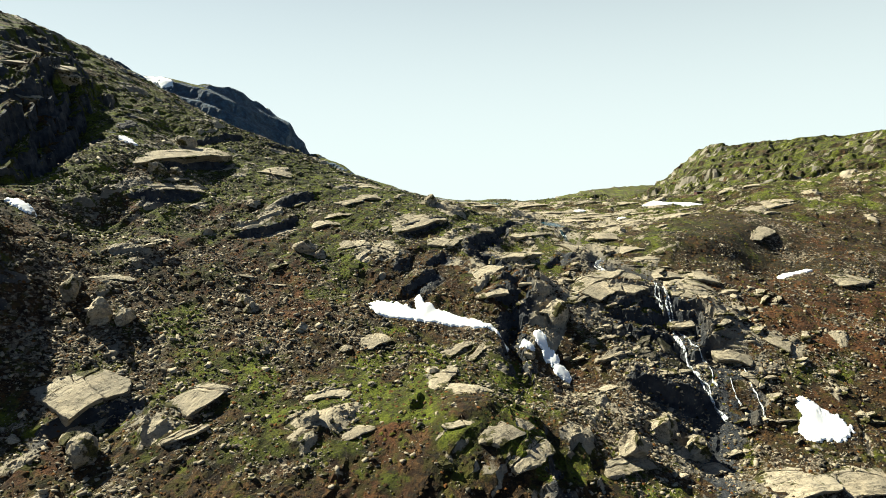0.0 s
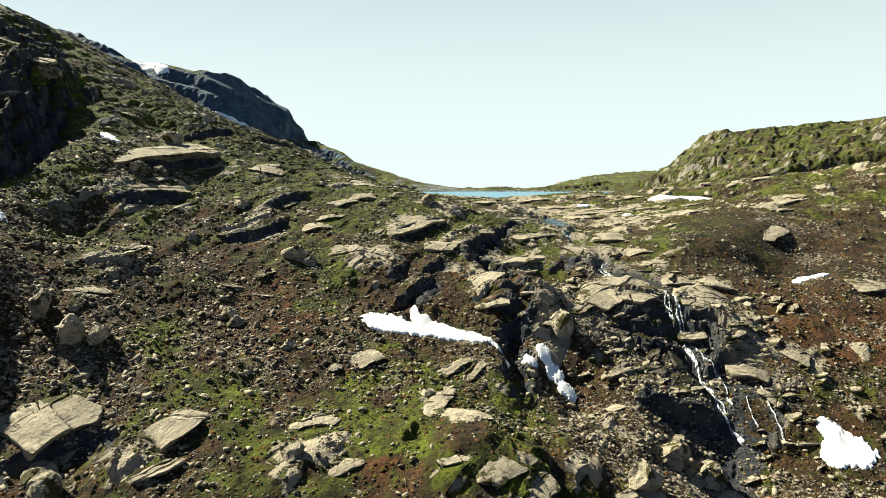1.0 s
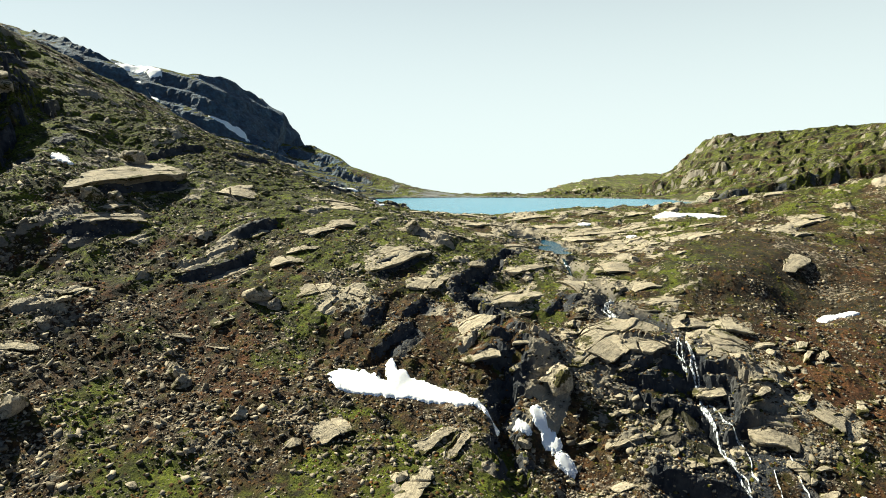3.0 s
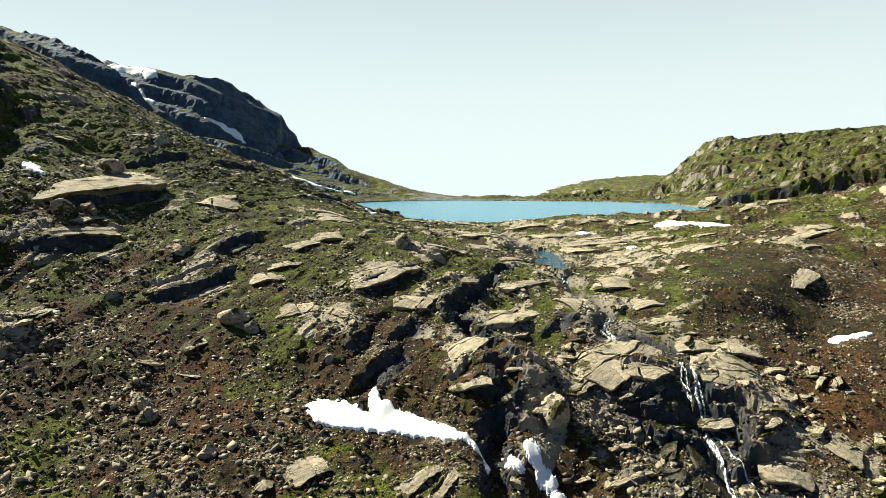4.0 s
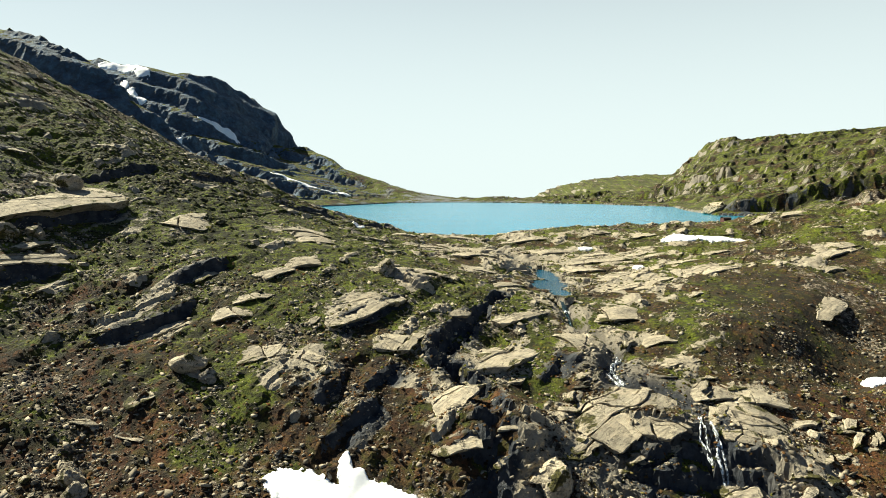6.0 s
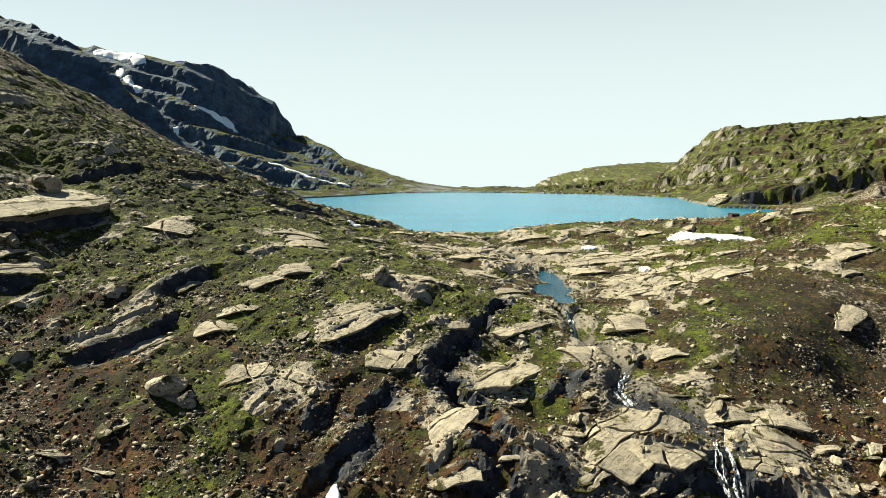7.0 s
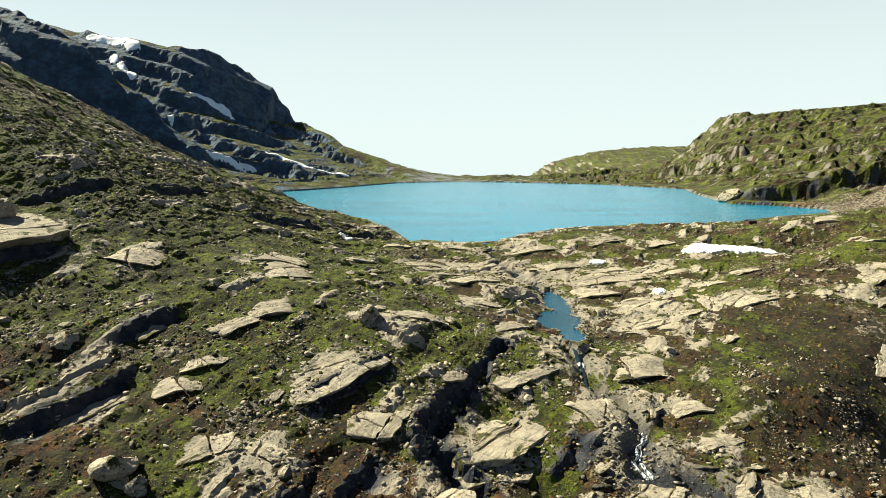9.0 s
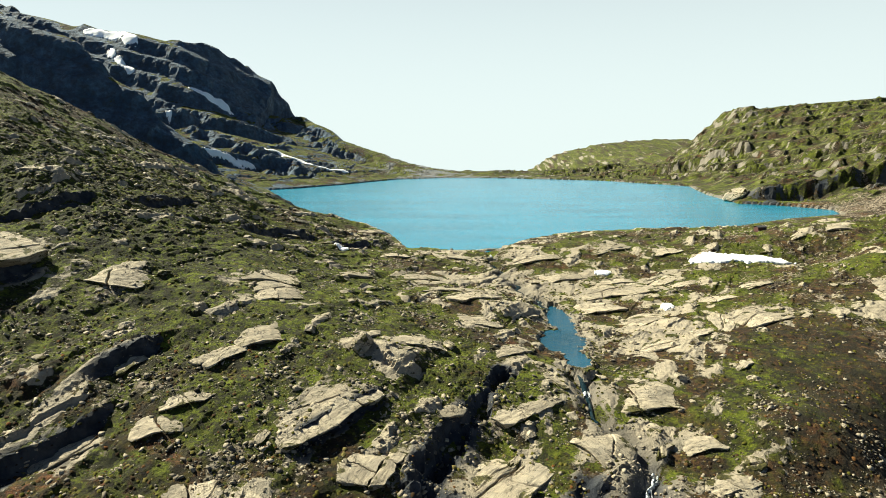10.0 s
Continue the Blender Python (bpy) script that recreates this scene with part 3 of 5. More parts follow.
    k.put(mixh.inputs[0], bare), k.put(mixh.inputs[2], soft), k.put(mixh.inputs[3], hard)
    near = nt.nodes.new("ShaderNodeBump")
    near.inputs["Strength"].default_value, near.inputs["Distance"].default_value = 1.0, 0.6
    nt.links.new(mixh.outputs[0], near.inputs["Height"])
    crags = nt.nodes.new("ShaderNodeBump")
    crags.inputs["Distance"].default_value = 9.0
    k.put(crags.inputs["Strength"], k.attr("crag")), k.put(crags.inputs["Height"], k.noise(0.07, 9, 0.66))
    nt.links.new(crags.outputs[0], near.inputs["Normal"])
    k.put(b.inputs["Normal"], near.outputs[0])
    return m


def snow_material():
    m, nt, b = material("old_snow")
    k = Nodes(nt)
    k.put(b.inputs["Base Color"], k.mix(k.ramp(k.noise(0.9, 6, 0.7), 0.55, 0.78), (0.95, 0.95, 0.94), (0.80, 0.79, 0.75)))
    k.put(b.inputs["Roughness"], 0.7)
    k.put(b.inputs["Normal"], k.bump(k.noise(1.6, 4), 0.4, 0.06))
    return m


def water_material(name, deep, rough, size, strength):
    m, nt, b = material(name)
    k = Nodes(nt)
    mapping = nt.nodes.new("ShaderNodeMapping")
    mapping.inputs["Scale"].default_value = (0.45, 1.7, 1.0)
    nt.links.new(k.place(), mapping.inputs["Vector"])
    at = mapping.outputs[0]
    k.put(b.inputs["Base Color"], k.mix(k.ramp(k.noise(0.03, 5, 0.6, at), 0.35, 0.65), deep, tuple(1.35 * c for c in deep)))
    k.put(b.inputs["Roughness"], rough)
    b.inputs["IOR"].default_value = 1.33
    h = k.math("ADD", k.noise(size, 4, 0.6, at), k.math("MULTIPLY", k.noise(size * 4.3, 3, 0.6, at), 0.4))
    k.put(b.inputs["Normal"], k.bump(h, strength, 0.25))
    return m


def foam_material():
    m, nt, b = material("white_water")
    k = Nodes(nt)
    k.put(b.inputs["Base Color"], k.mix(k.ramp(k.noise(3.5, 5, 0.7), 0.4, 0.62), (0.85, 0.88, 0.90), (0.45, 0.49, 0.51)))
    k.put(b.inputs["Roughness"], 0.35)
    k.put(b.inputs["Alpha"], k.ramp(k.noise(2.6, 6, 0.75), 0.41, 0.57))
    k.put(b.inputs["Normal"], k.bump(k.noise(5, 4), 0.8, 0.1))
    return m


GROUND, ROCK, STONES, SNOW = ground_material(), rock_material("gneiss"), rock_material("loose_stone", "island"), snow_material()
LAKE_WATER = water_material("lake_water", (0.008, 0.138, 0.215), 0.20, 0.8, 0.5)
STREAM_WATER = water_material("stream_water", (0.006, 0.018, 0.024), 0.16, 2.4, 1.0)
POOL_WATER = water_material("pool_water", (0.012, 0.062, 0.105), 0.10, 1.2, 1.0)
FOAM = foam_material()
BARE_ROCK = rock_material("bare_gneiss", moss_at=0.60)
WET_ROCK = rock_material("wet_gneiss", wet=0.35)


# ---- the large structure ----
def steps(a, b, first, growth):
    out, s = [a], first
    while out[-1] < b:
        out.append(out[-1] + s)
        s *= growth
    return out


xs = np.array(sorted([-v for v in steps(620, 4200, 60, 1.3)[1:]] + [-v for v in steps(64, 620, 0.40, 1.0112)] + list(np.arange(-63.6, 76, 0.40))
                     + steps(76, 640, 0.40, 1.0112) + steps(640, 4200, 60, 1.3)[1:]))
ys = np.array(sorted([-v for v in steps(-54, 700, 0.9, 1.07)] + list(np.arange(54.4, 200, 0.42)) + steps(200, 800, 0.45, 1.0055) + steps(803, 4200, 6, 1.055)))


GRID = {}


def on_ground(x, y):
    """The height of the ground sheet itself, by its own cells."""
    x, y = np.atleast_1d(np.asarray(x, float)), np.atleast_1d(np.asarray(y, float))
    i, j = np.clip(np.searchsorted(xs, x) - 1, 0, len(xs) - 2), np.clip(np.searchsorted(ys, y) - 1, 0, len(ys) - 2)
    u, v = (x - xs[i]) / (xs[i + 1] - xs[i]), (y - ys[j]) / (ys[j + 1] - ys[j])
    z = GRID["z"]
    return (z[j, i] * (1 - u) + z[j, i + 1] * u) * (1 - v) + (z[j + 1, i] * (1 - u) + z[j + 1, i + 1] * u) * v


LUSH = 0.9
# wet moss and fresh grass
LUSH_SPOTS = [(-23.5, 81, 2.5), (-38, 94, 4), (-3, 84, 4), (36, 113, 3.5), (19.5, 128, 4), (-30, 172, 9), (-14, 160, 7), (-20, 118, 4), (22, 152, 3), (-36, 206, 8), (62, 104, 4)]


def build_ground():
    gx, gy = np.meshgrid(xs, ys)
    x, y = gx.ravel(), gy.ravel()
    z, rock, d, st, sw, meadow, black, fm, wide = ground_parts(x, y)
    nx, ny = len(xs), len(ys)
    gy_, gx_ = np.gradient(z.reshape(ny, nx), ys, xs)
    slope = np.hypot(gx_, gy_).ravel()
    # steep faces are broken up sideways
    steep = smooth(0.7, 1.6, slope)
    push = steep * (0.45 * fbm(x + y, 1.7 * z, 3.0, 4, 140, 0.6) * np.where(y > 280, 1.2, 1.0))
    x, y = x - push * gx_.ravel() / (slope + 0.3), y - push * gy_.ravel() / (slope + 0.3)
    mesh = bpy.data.meshes.new("ground")
    mesh.vertices.add(nx * ny)
    mesh.vertices.foreach_set("co", np.column_stack([x, y, z]).ravel())
    i, j = np.meshgrid(np.arange(nx - 1), np.arange(ny - 1))
    a = (j * nx + i).ravel()
    quads = np.column_stack([a, a + 1, a + nx + 1, a + nx])
    mesh.loops.add(quads.size)
    mesh.loops.foreach_set("vertex_index", quads.ravel().astype(np.int32))
    mesh.polygons.add(len(quads))
    mesh.polygons.foreach_set("loop_start", np.arange(0, quads.size, 4, dtype=np.int32))
    mesh.update()
    mesh.validate()
    mesh.polygons.foreach_set("use_smooth", y[a] > 800)
    # what grows and lies where
    far = smooth(270, 350, y)
    patch = fbm(x, y, 22, 3, 90)
    green = 0.25 + 0.40 * smooth(112, 150, y + 0.25 * np.abs(x - 10)) + 0.45 * patch + 0.1 * meadow + 0.1 * far
    green = green + 0.5 * bell(x, y, -30, 165, 22, 30) + 0.5 * bell(x, y, -26, 88, 6, 4) + 0.6 * bell(x, y, 2, 86, 7, 4) - 0.5 * bell(x, y, 66, 118, 16, 12) - 0.75 * bell(x, y, 80, 146, 36, 30) - 0.45 * bell(x, y, -42, 142, 26, 20) + (0.0 + 0.5 * fbm(x, y, 11, 3, 93)) * far * smooth(20, 90, x) + 0.20 * bell(x, y, -58, 195, 30, 36) + 0.35 * bell(x, y, -26, 155, 26, 17) + 0.12 * bell(x, y, 56, 143, 12, 9) + 0.18 * bell(x, y, 52, 155, 14, 14) + 0.25 * bell(x, y, -40, 150, 30, 18) + 0.30 * bell(x, y, -25, 175, 30, 30) + 0.50 * fbm(x, y, 7, 4, 92, 0.65) - 0.7 * bell(x, y, 190, 320, 50, 36)
    green = green + 0.50 * bell(x, y, -48, 172, 36, 34) + 0.20 * bell(x, y, -20, 85, 30, 14) + 0.5 * bell(x, y, 0, 82, 13, 9) + LUSH * sum(bell(x, y, px, py, pr, pr) for px, py, pr in LUSH_SPOTS)
    rust = 0.22 + 0.40 * bell(x, y, -48, 158, 24, 24) + 0.3 * bell(x, y, -36, 128, 22, 14) + 0.5 * fbm(x, y, 16, 3, 95) + 1.0 * bell(x, y, 68, 118, 18, 15) + 0.35 * bell(x, y, 2, 74, 11, 6) + 0.7 * bell(x, y, -67, 160, 5, 4) + 0.5 * bell(x, y, -28, 112, 26, 10)
    scree = (0.30 + 0.30 * fbm(x, y, 9, 3, 97) + 0.20 * bell(x, y, -50, 94, 14, 16) + 0.4 * bell(x, y, 30, 90, 12, 14) + 0.10 * bell(x, y, -15, 92, 26, 12)
             + 0.25 * bell(x, y, 80, 150, 12, 16) + 0.3 * bell(x, y, 30, 172, 5, 16) - 0.35 * meadow - 0.35 * bell(x, y, 0, 79, 12, 10) + 0.4 * bell(x, y, 190, 330, 50, 30))
    bare = rock * (1 - 0.7 * meadow) + 0.02 + 0.7 * smooth(1.0, 1.8, slope) + 0.20 * bell(x, y, 30, 200, 24, 34) + 0.3 * bell(x, y, 40, 118, 20, 18) + 0.25 * bell(x, y, 12, 128, 9, 16)
    bare = bare + 0.30 * np.exp(-(st / 4.0) ** 2) + 0.25 * np.exp(-(np.maximum(d, 0) / 4.0) ** 2)
    bare = bare + 0.22 * bell(x, y, 38, 165, 14, 24) + 0.12 * bell(x, y, 28, 208, 34, 22) + 0.3 * black - 0.45 * bell(x, y, -25, 105, 24, 13) - 0.7 * bell(x, y, 3, 77, 10, 8)
    round_it = np.zeros(len(x))
    for sx, sy, sl, sw_, sh, yaw in ALL_SLABS:
        near = (np.abs(x - sx) < 3 * sl) & (np.abs(y - sy) < 3 * sl)
        round_it[near] = np.maximum(round_it[near], bell(x[near], y[near], sx, sy, 0.95 * sl, 0.90 * sw_, yaw))
    bare = bare + 0.35 * bell(x, y, 38, 105, 15, 13)
    bare = bare + (0.30 - 0.16 * smooth(150, 175, y)) * round_it
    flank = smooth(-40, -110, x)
    farbare = 0.02 + 0.5 * bell(x, y, 5, 655, 60, 60) + 0.16 * flank + 0.4 * flank * smooth(0.35, 0.75, slope) + 0.22 * smooth(900, 1200, y) - 0.26 * smooth(40, 100, x) + 0.60 * fbm(x, y, 6, 4, 49, 0.75) * smooth(20, 80, x) + 0.45 * smooth(0.40, 0.80, slope) + 0.35 * smooth(0.6, 0.9, fm) + 0.30 * fbm(x, y, 60, 4, 44) + 0.34 * fbm(x, y, 13, 3, 48) + 0.35 * np.exp(-(np.maximum(d, 0) / (12.0 - 9.0 * smooth(60, 110, x))) ** 2)
    bare = np.where(far > 0, bare * (1 - far) + farbare * far, bare)
    # dark: wet stream rock, far rock, and shade painted on cliffs, scarps and hollows
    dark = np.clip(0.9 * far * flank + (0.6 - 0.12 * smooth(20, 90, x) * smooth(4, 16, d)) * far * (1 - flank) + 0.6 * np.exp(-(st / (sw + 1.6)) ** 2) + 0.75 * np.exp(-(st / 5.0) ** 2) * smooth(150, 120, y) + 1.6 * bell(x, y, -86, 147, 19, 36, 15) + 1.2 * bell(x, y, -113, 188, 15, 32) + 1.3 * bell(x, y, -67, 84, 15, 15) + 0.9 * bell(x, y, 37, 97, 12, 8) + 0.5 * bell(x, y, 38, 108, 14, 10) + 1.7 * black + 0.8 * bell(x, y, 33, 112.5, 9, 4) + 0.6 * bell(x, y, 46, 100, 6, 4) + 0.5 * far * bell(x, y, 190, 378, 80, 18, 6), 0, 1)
    # more peat on the left flank stands in for its shade
    peat_shade = np.clip(0.75 * bell(x, y, -48, 188, 36, 40) + 0.12 * bell(x, y, -15, 140, 34, 26) + 0.7 * bell(x, y, 76, 134, 22, 16) + 0.25 * bell(x, y, 0, 150, 40, 22) + 0.55 * bell(x, y, 68, 160, 24, 20) + 0.15 * bell(x, y, -40, 140, 26, 18) + 0.6 * bell(x, y, -42, 116, 26, 14) + far * smooth(20, 90, x) * (0.45 + 0.9 * fbm(x, y, 9, 3, 94)) + 0.35 * bell(x, y, 58, 140, 12, 12), 0, 1)
    for name, v in (("green", green), ("peat_shade", peat_shade), ("rust", rust), ("scree", scree), ("rock", bare), ("dark", dark), ("crag", 0.9 * smooth(280, 380, y) * (1 - 0.75 * smooth(40, 120, x)))):
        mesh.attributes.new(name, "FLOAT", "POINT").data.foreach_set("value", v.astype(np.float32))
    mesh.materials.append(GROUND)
    GRID["z"] = z.reshape(ny, nx)
    return tagged(new("ground", mesh), "rocky alpine hillside with turf, brown heath and ledges", "ground", kind="structure")


ground_ob = build_ground()


def mesh_object(name, verts, faces, mat, parent=None, shade=True):
    mesh = bpy.data.meshes.new(name)
    mesh.from_pydata([tuple(v) for v in verts], [], [tuple(q) for q in faces])
    mesh.update()
    if shade:
        mesh.polygons.foreach_set("use_smooth", np.ones(len(mesh.polygons), bool))
    if mat:
        mesh.materials.append(mat)
    ob = new(name, mesh)
    ob.parent = parent
    return ob


def build_lake():
    c = np.mean(np.array(LAKE), axis=0)
    ring = [(c[0] + (a - c[0]) * 1.06, c[1] + (b - c[1]) * 1.03, 0) for a, b in LAKE]
    verts = [(c[0], c[1], 0)] + ring
    n = len(ring)
    faces = [(0, 1 + i, 1 + (i + 1) % n) for i in range(n)]
    return tagged(mesh_object("lake_water", verts, faces, LAKE_WATER), "clear turquoise-blue mountain lake, lightly rippled", "lake", kind="structure")


build_lake()


def stream_points(step=0.8):
    out = []
    for (ax, ay, aw), (bx, by, bw) in zip(STREAM[:-1], STREAM[1:]):
        n = max(2, int(math.hypot(bx - ax, by - ay) / step))
        out += [(ax + (bx - ax) * i / n, ay + (by - ay) * i / n, aw + (bw - aw) * i / n) for i in range(n)]
    return np.array(out)


def build_stream():
    p = stream_points()
    px = p[:, 0] + 0.3 * fbm(p[:, 0], p[:, 1], 9, 2, 130) + meander(p[:, 1])
    bed_z = on_ground(px, p[:, 1])
    z = np.convolve(np.pad(bed_z, 3, mode="edge"), np.ones(7) / 7, "valid") + 0.34
    z = np.minimum(z, -0.03)
    t = np.gradient(np.column_stack([px, p[:, 1]]), axis=0)
    t = t / np.linalg.norm(t, axis=1)[:, None]
    for name, rows, wide, mat, label, category in (("stream", np.nonzero(p[:, 1] >= 186)[0], 0.7, STREAM_WATER, "narrow dark stream running out of the lake", "stream"),
                                                  ("stream", np.nonzero((p[:, 1] < 163) & (p[:, 1] > 145))[0], 0.5, STREAM_WATER, "narrow dark stream between wet boulders", "stream")):
        verts, faces = [], []
        for k in rows:
            w = p[k, 2] * wide * (1.1 + 0.4 * float(grad_noise(np.array([p[k, 0] / 3]), np.array([p[k, 1] / 3]), 131)[0]))
            for s in (-1, -0.5, 0, 0.5, 1):
                verts.append((px[k] - t[k, 1] * w * s, p[k, 1] + t[k, 0] * w * s, z[k] - 0.16 * s * s))
        for k in range(len(rows) - 1):
            faces += [(5 * k + s, 5 * k + s + 1, 5 * k + s + 6, 5 * k + s + 5) for s in range(4)]
        tagged(mesh_object(name, verts, faces, mat), label, category, kind="structure")


build_stream()


def build_pool():
    gx, gy = np.meshgrid(np.arange(22, 34, 0.4), np.arange(154, 196, 0.5))
    nx, x, y = gx.shape[1], gx.ravel(), gy.ravel()
    inside = pool_form(x, y, fbm(x, y, 4.5, 3, 60), fbm(x, y, 1.5, 3, 70)) > -0.45
    quads = [(k, k + 1, k + nx + 1, k + nx) for k in range(len(x) - nx) if k % nx < nx - 1]
    quads = [q for q in quads if all(inside[i] for i in q)]
    used = sorted({i for q in quads for i in q})
    index = {i: n for n, i in enumerate(used)}
    verts, faces = [(x[i], y[i], POOL_LEVEL) for i in used], [[index[i] for i in q] for q in quads]
    tagged(mesh_object("pool", verts, faces, POOL_WATER), "still blue pool held between pale rock slabs", "pool", kind="structure")


build_pool()

# glowing shell that stands for low haze over the distance, thinning out upwards
def build_backdrop():
    m, nt, b = material("haze_glow")
    k = Nodes(nt)
    out = nt.nodes["Material Output"]
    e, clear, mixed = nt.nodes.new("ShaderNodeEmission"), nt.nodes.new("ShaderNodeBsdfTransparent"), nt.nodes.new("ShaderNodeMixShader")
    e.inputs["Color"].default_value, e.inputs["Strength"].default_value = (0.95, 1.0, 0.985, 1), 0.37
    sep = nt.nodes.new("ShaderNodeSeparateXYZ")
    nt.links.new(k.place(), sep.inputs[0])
    # the glow lies ahead, faded out behind so that less fill light is cast
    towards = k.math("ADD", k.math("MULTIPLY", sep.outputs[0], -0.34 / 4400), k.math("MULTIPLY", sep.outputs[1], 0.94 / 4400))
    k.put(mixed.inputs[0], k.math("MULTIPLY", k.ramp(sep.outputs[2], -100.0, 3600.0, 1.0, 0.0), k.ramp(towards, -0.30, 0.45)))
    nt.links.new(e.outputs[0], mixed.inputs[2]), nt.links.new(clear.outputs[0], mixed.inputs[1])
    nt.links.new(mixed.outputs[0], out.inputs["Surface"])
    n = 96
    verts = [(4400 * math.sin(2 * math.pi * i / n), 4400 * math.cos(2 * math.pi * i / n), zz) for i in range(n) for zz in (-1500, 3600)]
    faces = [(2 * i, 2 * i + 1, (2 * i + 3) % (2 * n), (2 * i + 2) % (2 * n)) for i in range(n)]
    return tagged(mesh_object("backdrop", verts, faces, m), "glowing shell standing for the pale hazy distance beyond the mountain pass", "distance", kind="structure")


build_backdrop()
# ---- things ----
def part(name, bm, mat, parent=None, label="", smooth_shade=False):
    mesh = bpy.data.meshes.new(name)
    bm.to_mesh(mesh)
    bm.free()
    mesh.polygons.foreach_set("use_smooth", np.full(len(mesh.polygons), smooth_shade))
    mesh.materials.append(mat)
    ob = new(name, mesh)
    ob.parent = parent
    return tagged(ob, label)


def empty(name):
    return new(name)


def roughen(bm, size, amount, seed, chips=1.6):
    """Break the faces up and push them about, for a weathered stone surface."""
    off = Vector((seed * 7.1, seed * 3.7, seed * 1.3))
    bm.normal_update()
    for v in bm.verts:
        n = 0.6 * noise.fractal(v.co / size + off, 1.0, 2.0, 4)
        if chips:
            _, spots_at = noise.voronoi(v.co / (0.75 * size) + off)
            n += 0.35 * noise.noise(v.co / (0.25 * size) + off) + chips * (noise.cell(spots_at[0] * 9.7) - 0.5)
        v.co += v.normal * (n * amount)


def refine(bm, edge, rounds=4):
    for _ in range(rounds):
        long = [e for e in bm.edges if e.calc_length() > edge]
        if not long:
            break
        bmesh.ops.subdivide_edges(bm, edges=long, cuts=1, use_grid_fill=True)
        bmesh.ops.triangulate(bm, faces=[f for f in bm.faces if len(f.verts) > 4])


def cut(bm, co, no, keep_below=True):
    geo = list(bm.verts) + list(bm.edges) + list(bm.faces)
    bmesh.ops.bisect_plane(bm, geom=geo, plane_co=co, plane_no=no, clear_outer=keep_below, clear_inner=not keep_below)
    edges = [e for e in bm.edges if e.is_boundary]
    if edges:
        bmesh.ops.holes_fill(bm, edges=edges, sides=0)


def slope_frame(x, y, yaw, level, reach=4.0):
    """Axes on the hillside at (x, y): u along yaw, v to its left, n off the slope, turned towards the level."""
    gx = np.array([x - reach, x + reach, x, x], float)
    gy = np.array([y, y, y - reach, y + reach], float)
    z = hillside(gx, gy)
    n = Vector((-(z[1] - z[0]) / (2 * reach), -(z[3] - z[2]) / (2 * reach), 1.0)).normalized()
    n = (n * (1 - level) + Vector((-0.10, 0.05, 1)) * level).normalized()
    u = Vector((math.cos(radians(yaw)), math.sin(radians(yaw)), 0))
    u = (u - n * u.dot(n)).normalized()
    return u, n.cross(u), n


def bed(length, width, thick, rng, under=0.0):
    """One bed of rock with an irregular, angular outline."""
    bm = bmesh.new()
    bmesh.ops.create_cube(bm, size=1.0)
    bmesh.ops.scale(bm, verts=bm.verts, vec=(length, width, thick))
    corners = rng.randint(6, 9)
    for k in range(corners):
        a = 2 * math.pi * (k + rng.uniform(-0.45, 0.45)) / corners
        reach = rng.uniform(0.40, 0.58)
        no = Vector((math.cos(a) / length, math.sin(a) / width, 0)).normalized()
        no.z = rng.uniform(-0.05, 0.15) + 0.35 * math.sin(a) if math.sin(a) > 0 else rng.uniform(-0.7, -0.2)
        cut(bm, Vector((math.cos(a) * length * reach, math.sin(a) * width * reach, 0.5 * thick)), no)
    if under:
        # the downhill edge is undercut
        cut(bm, Vector((0, -0.38 * width, 0.5 * thick)), Vector((rng.uniform(-0.12, 0.12), -1, -under)))
    return bm


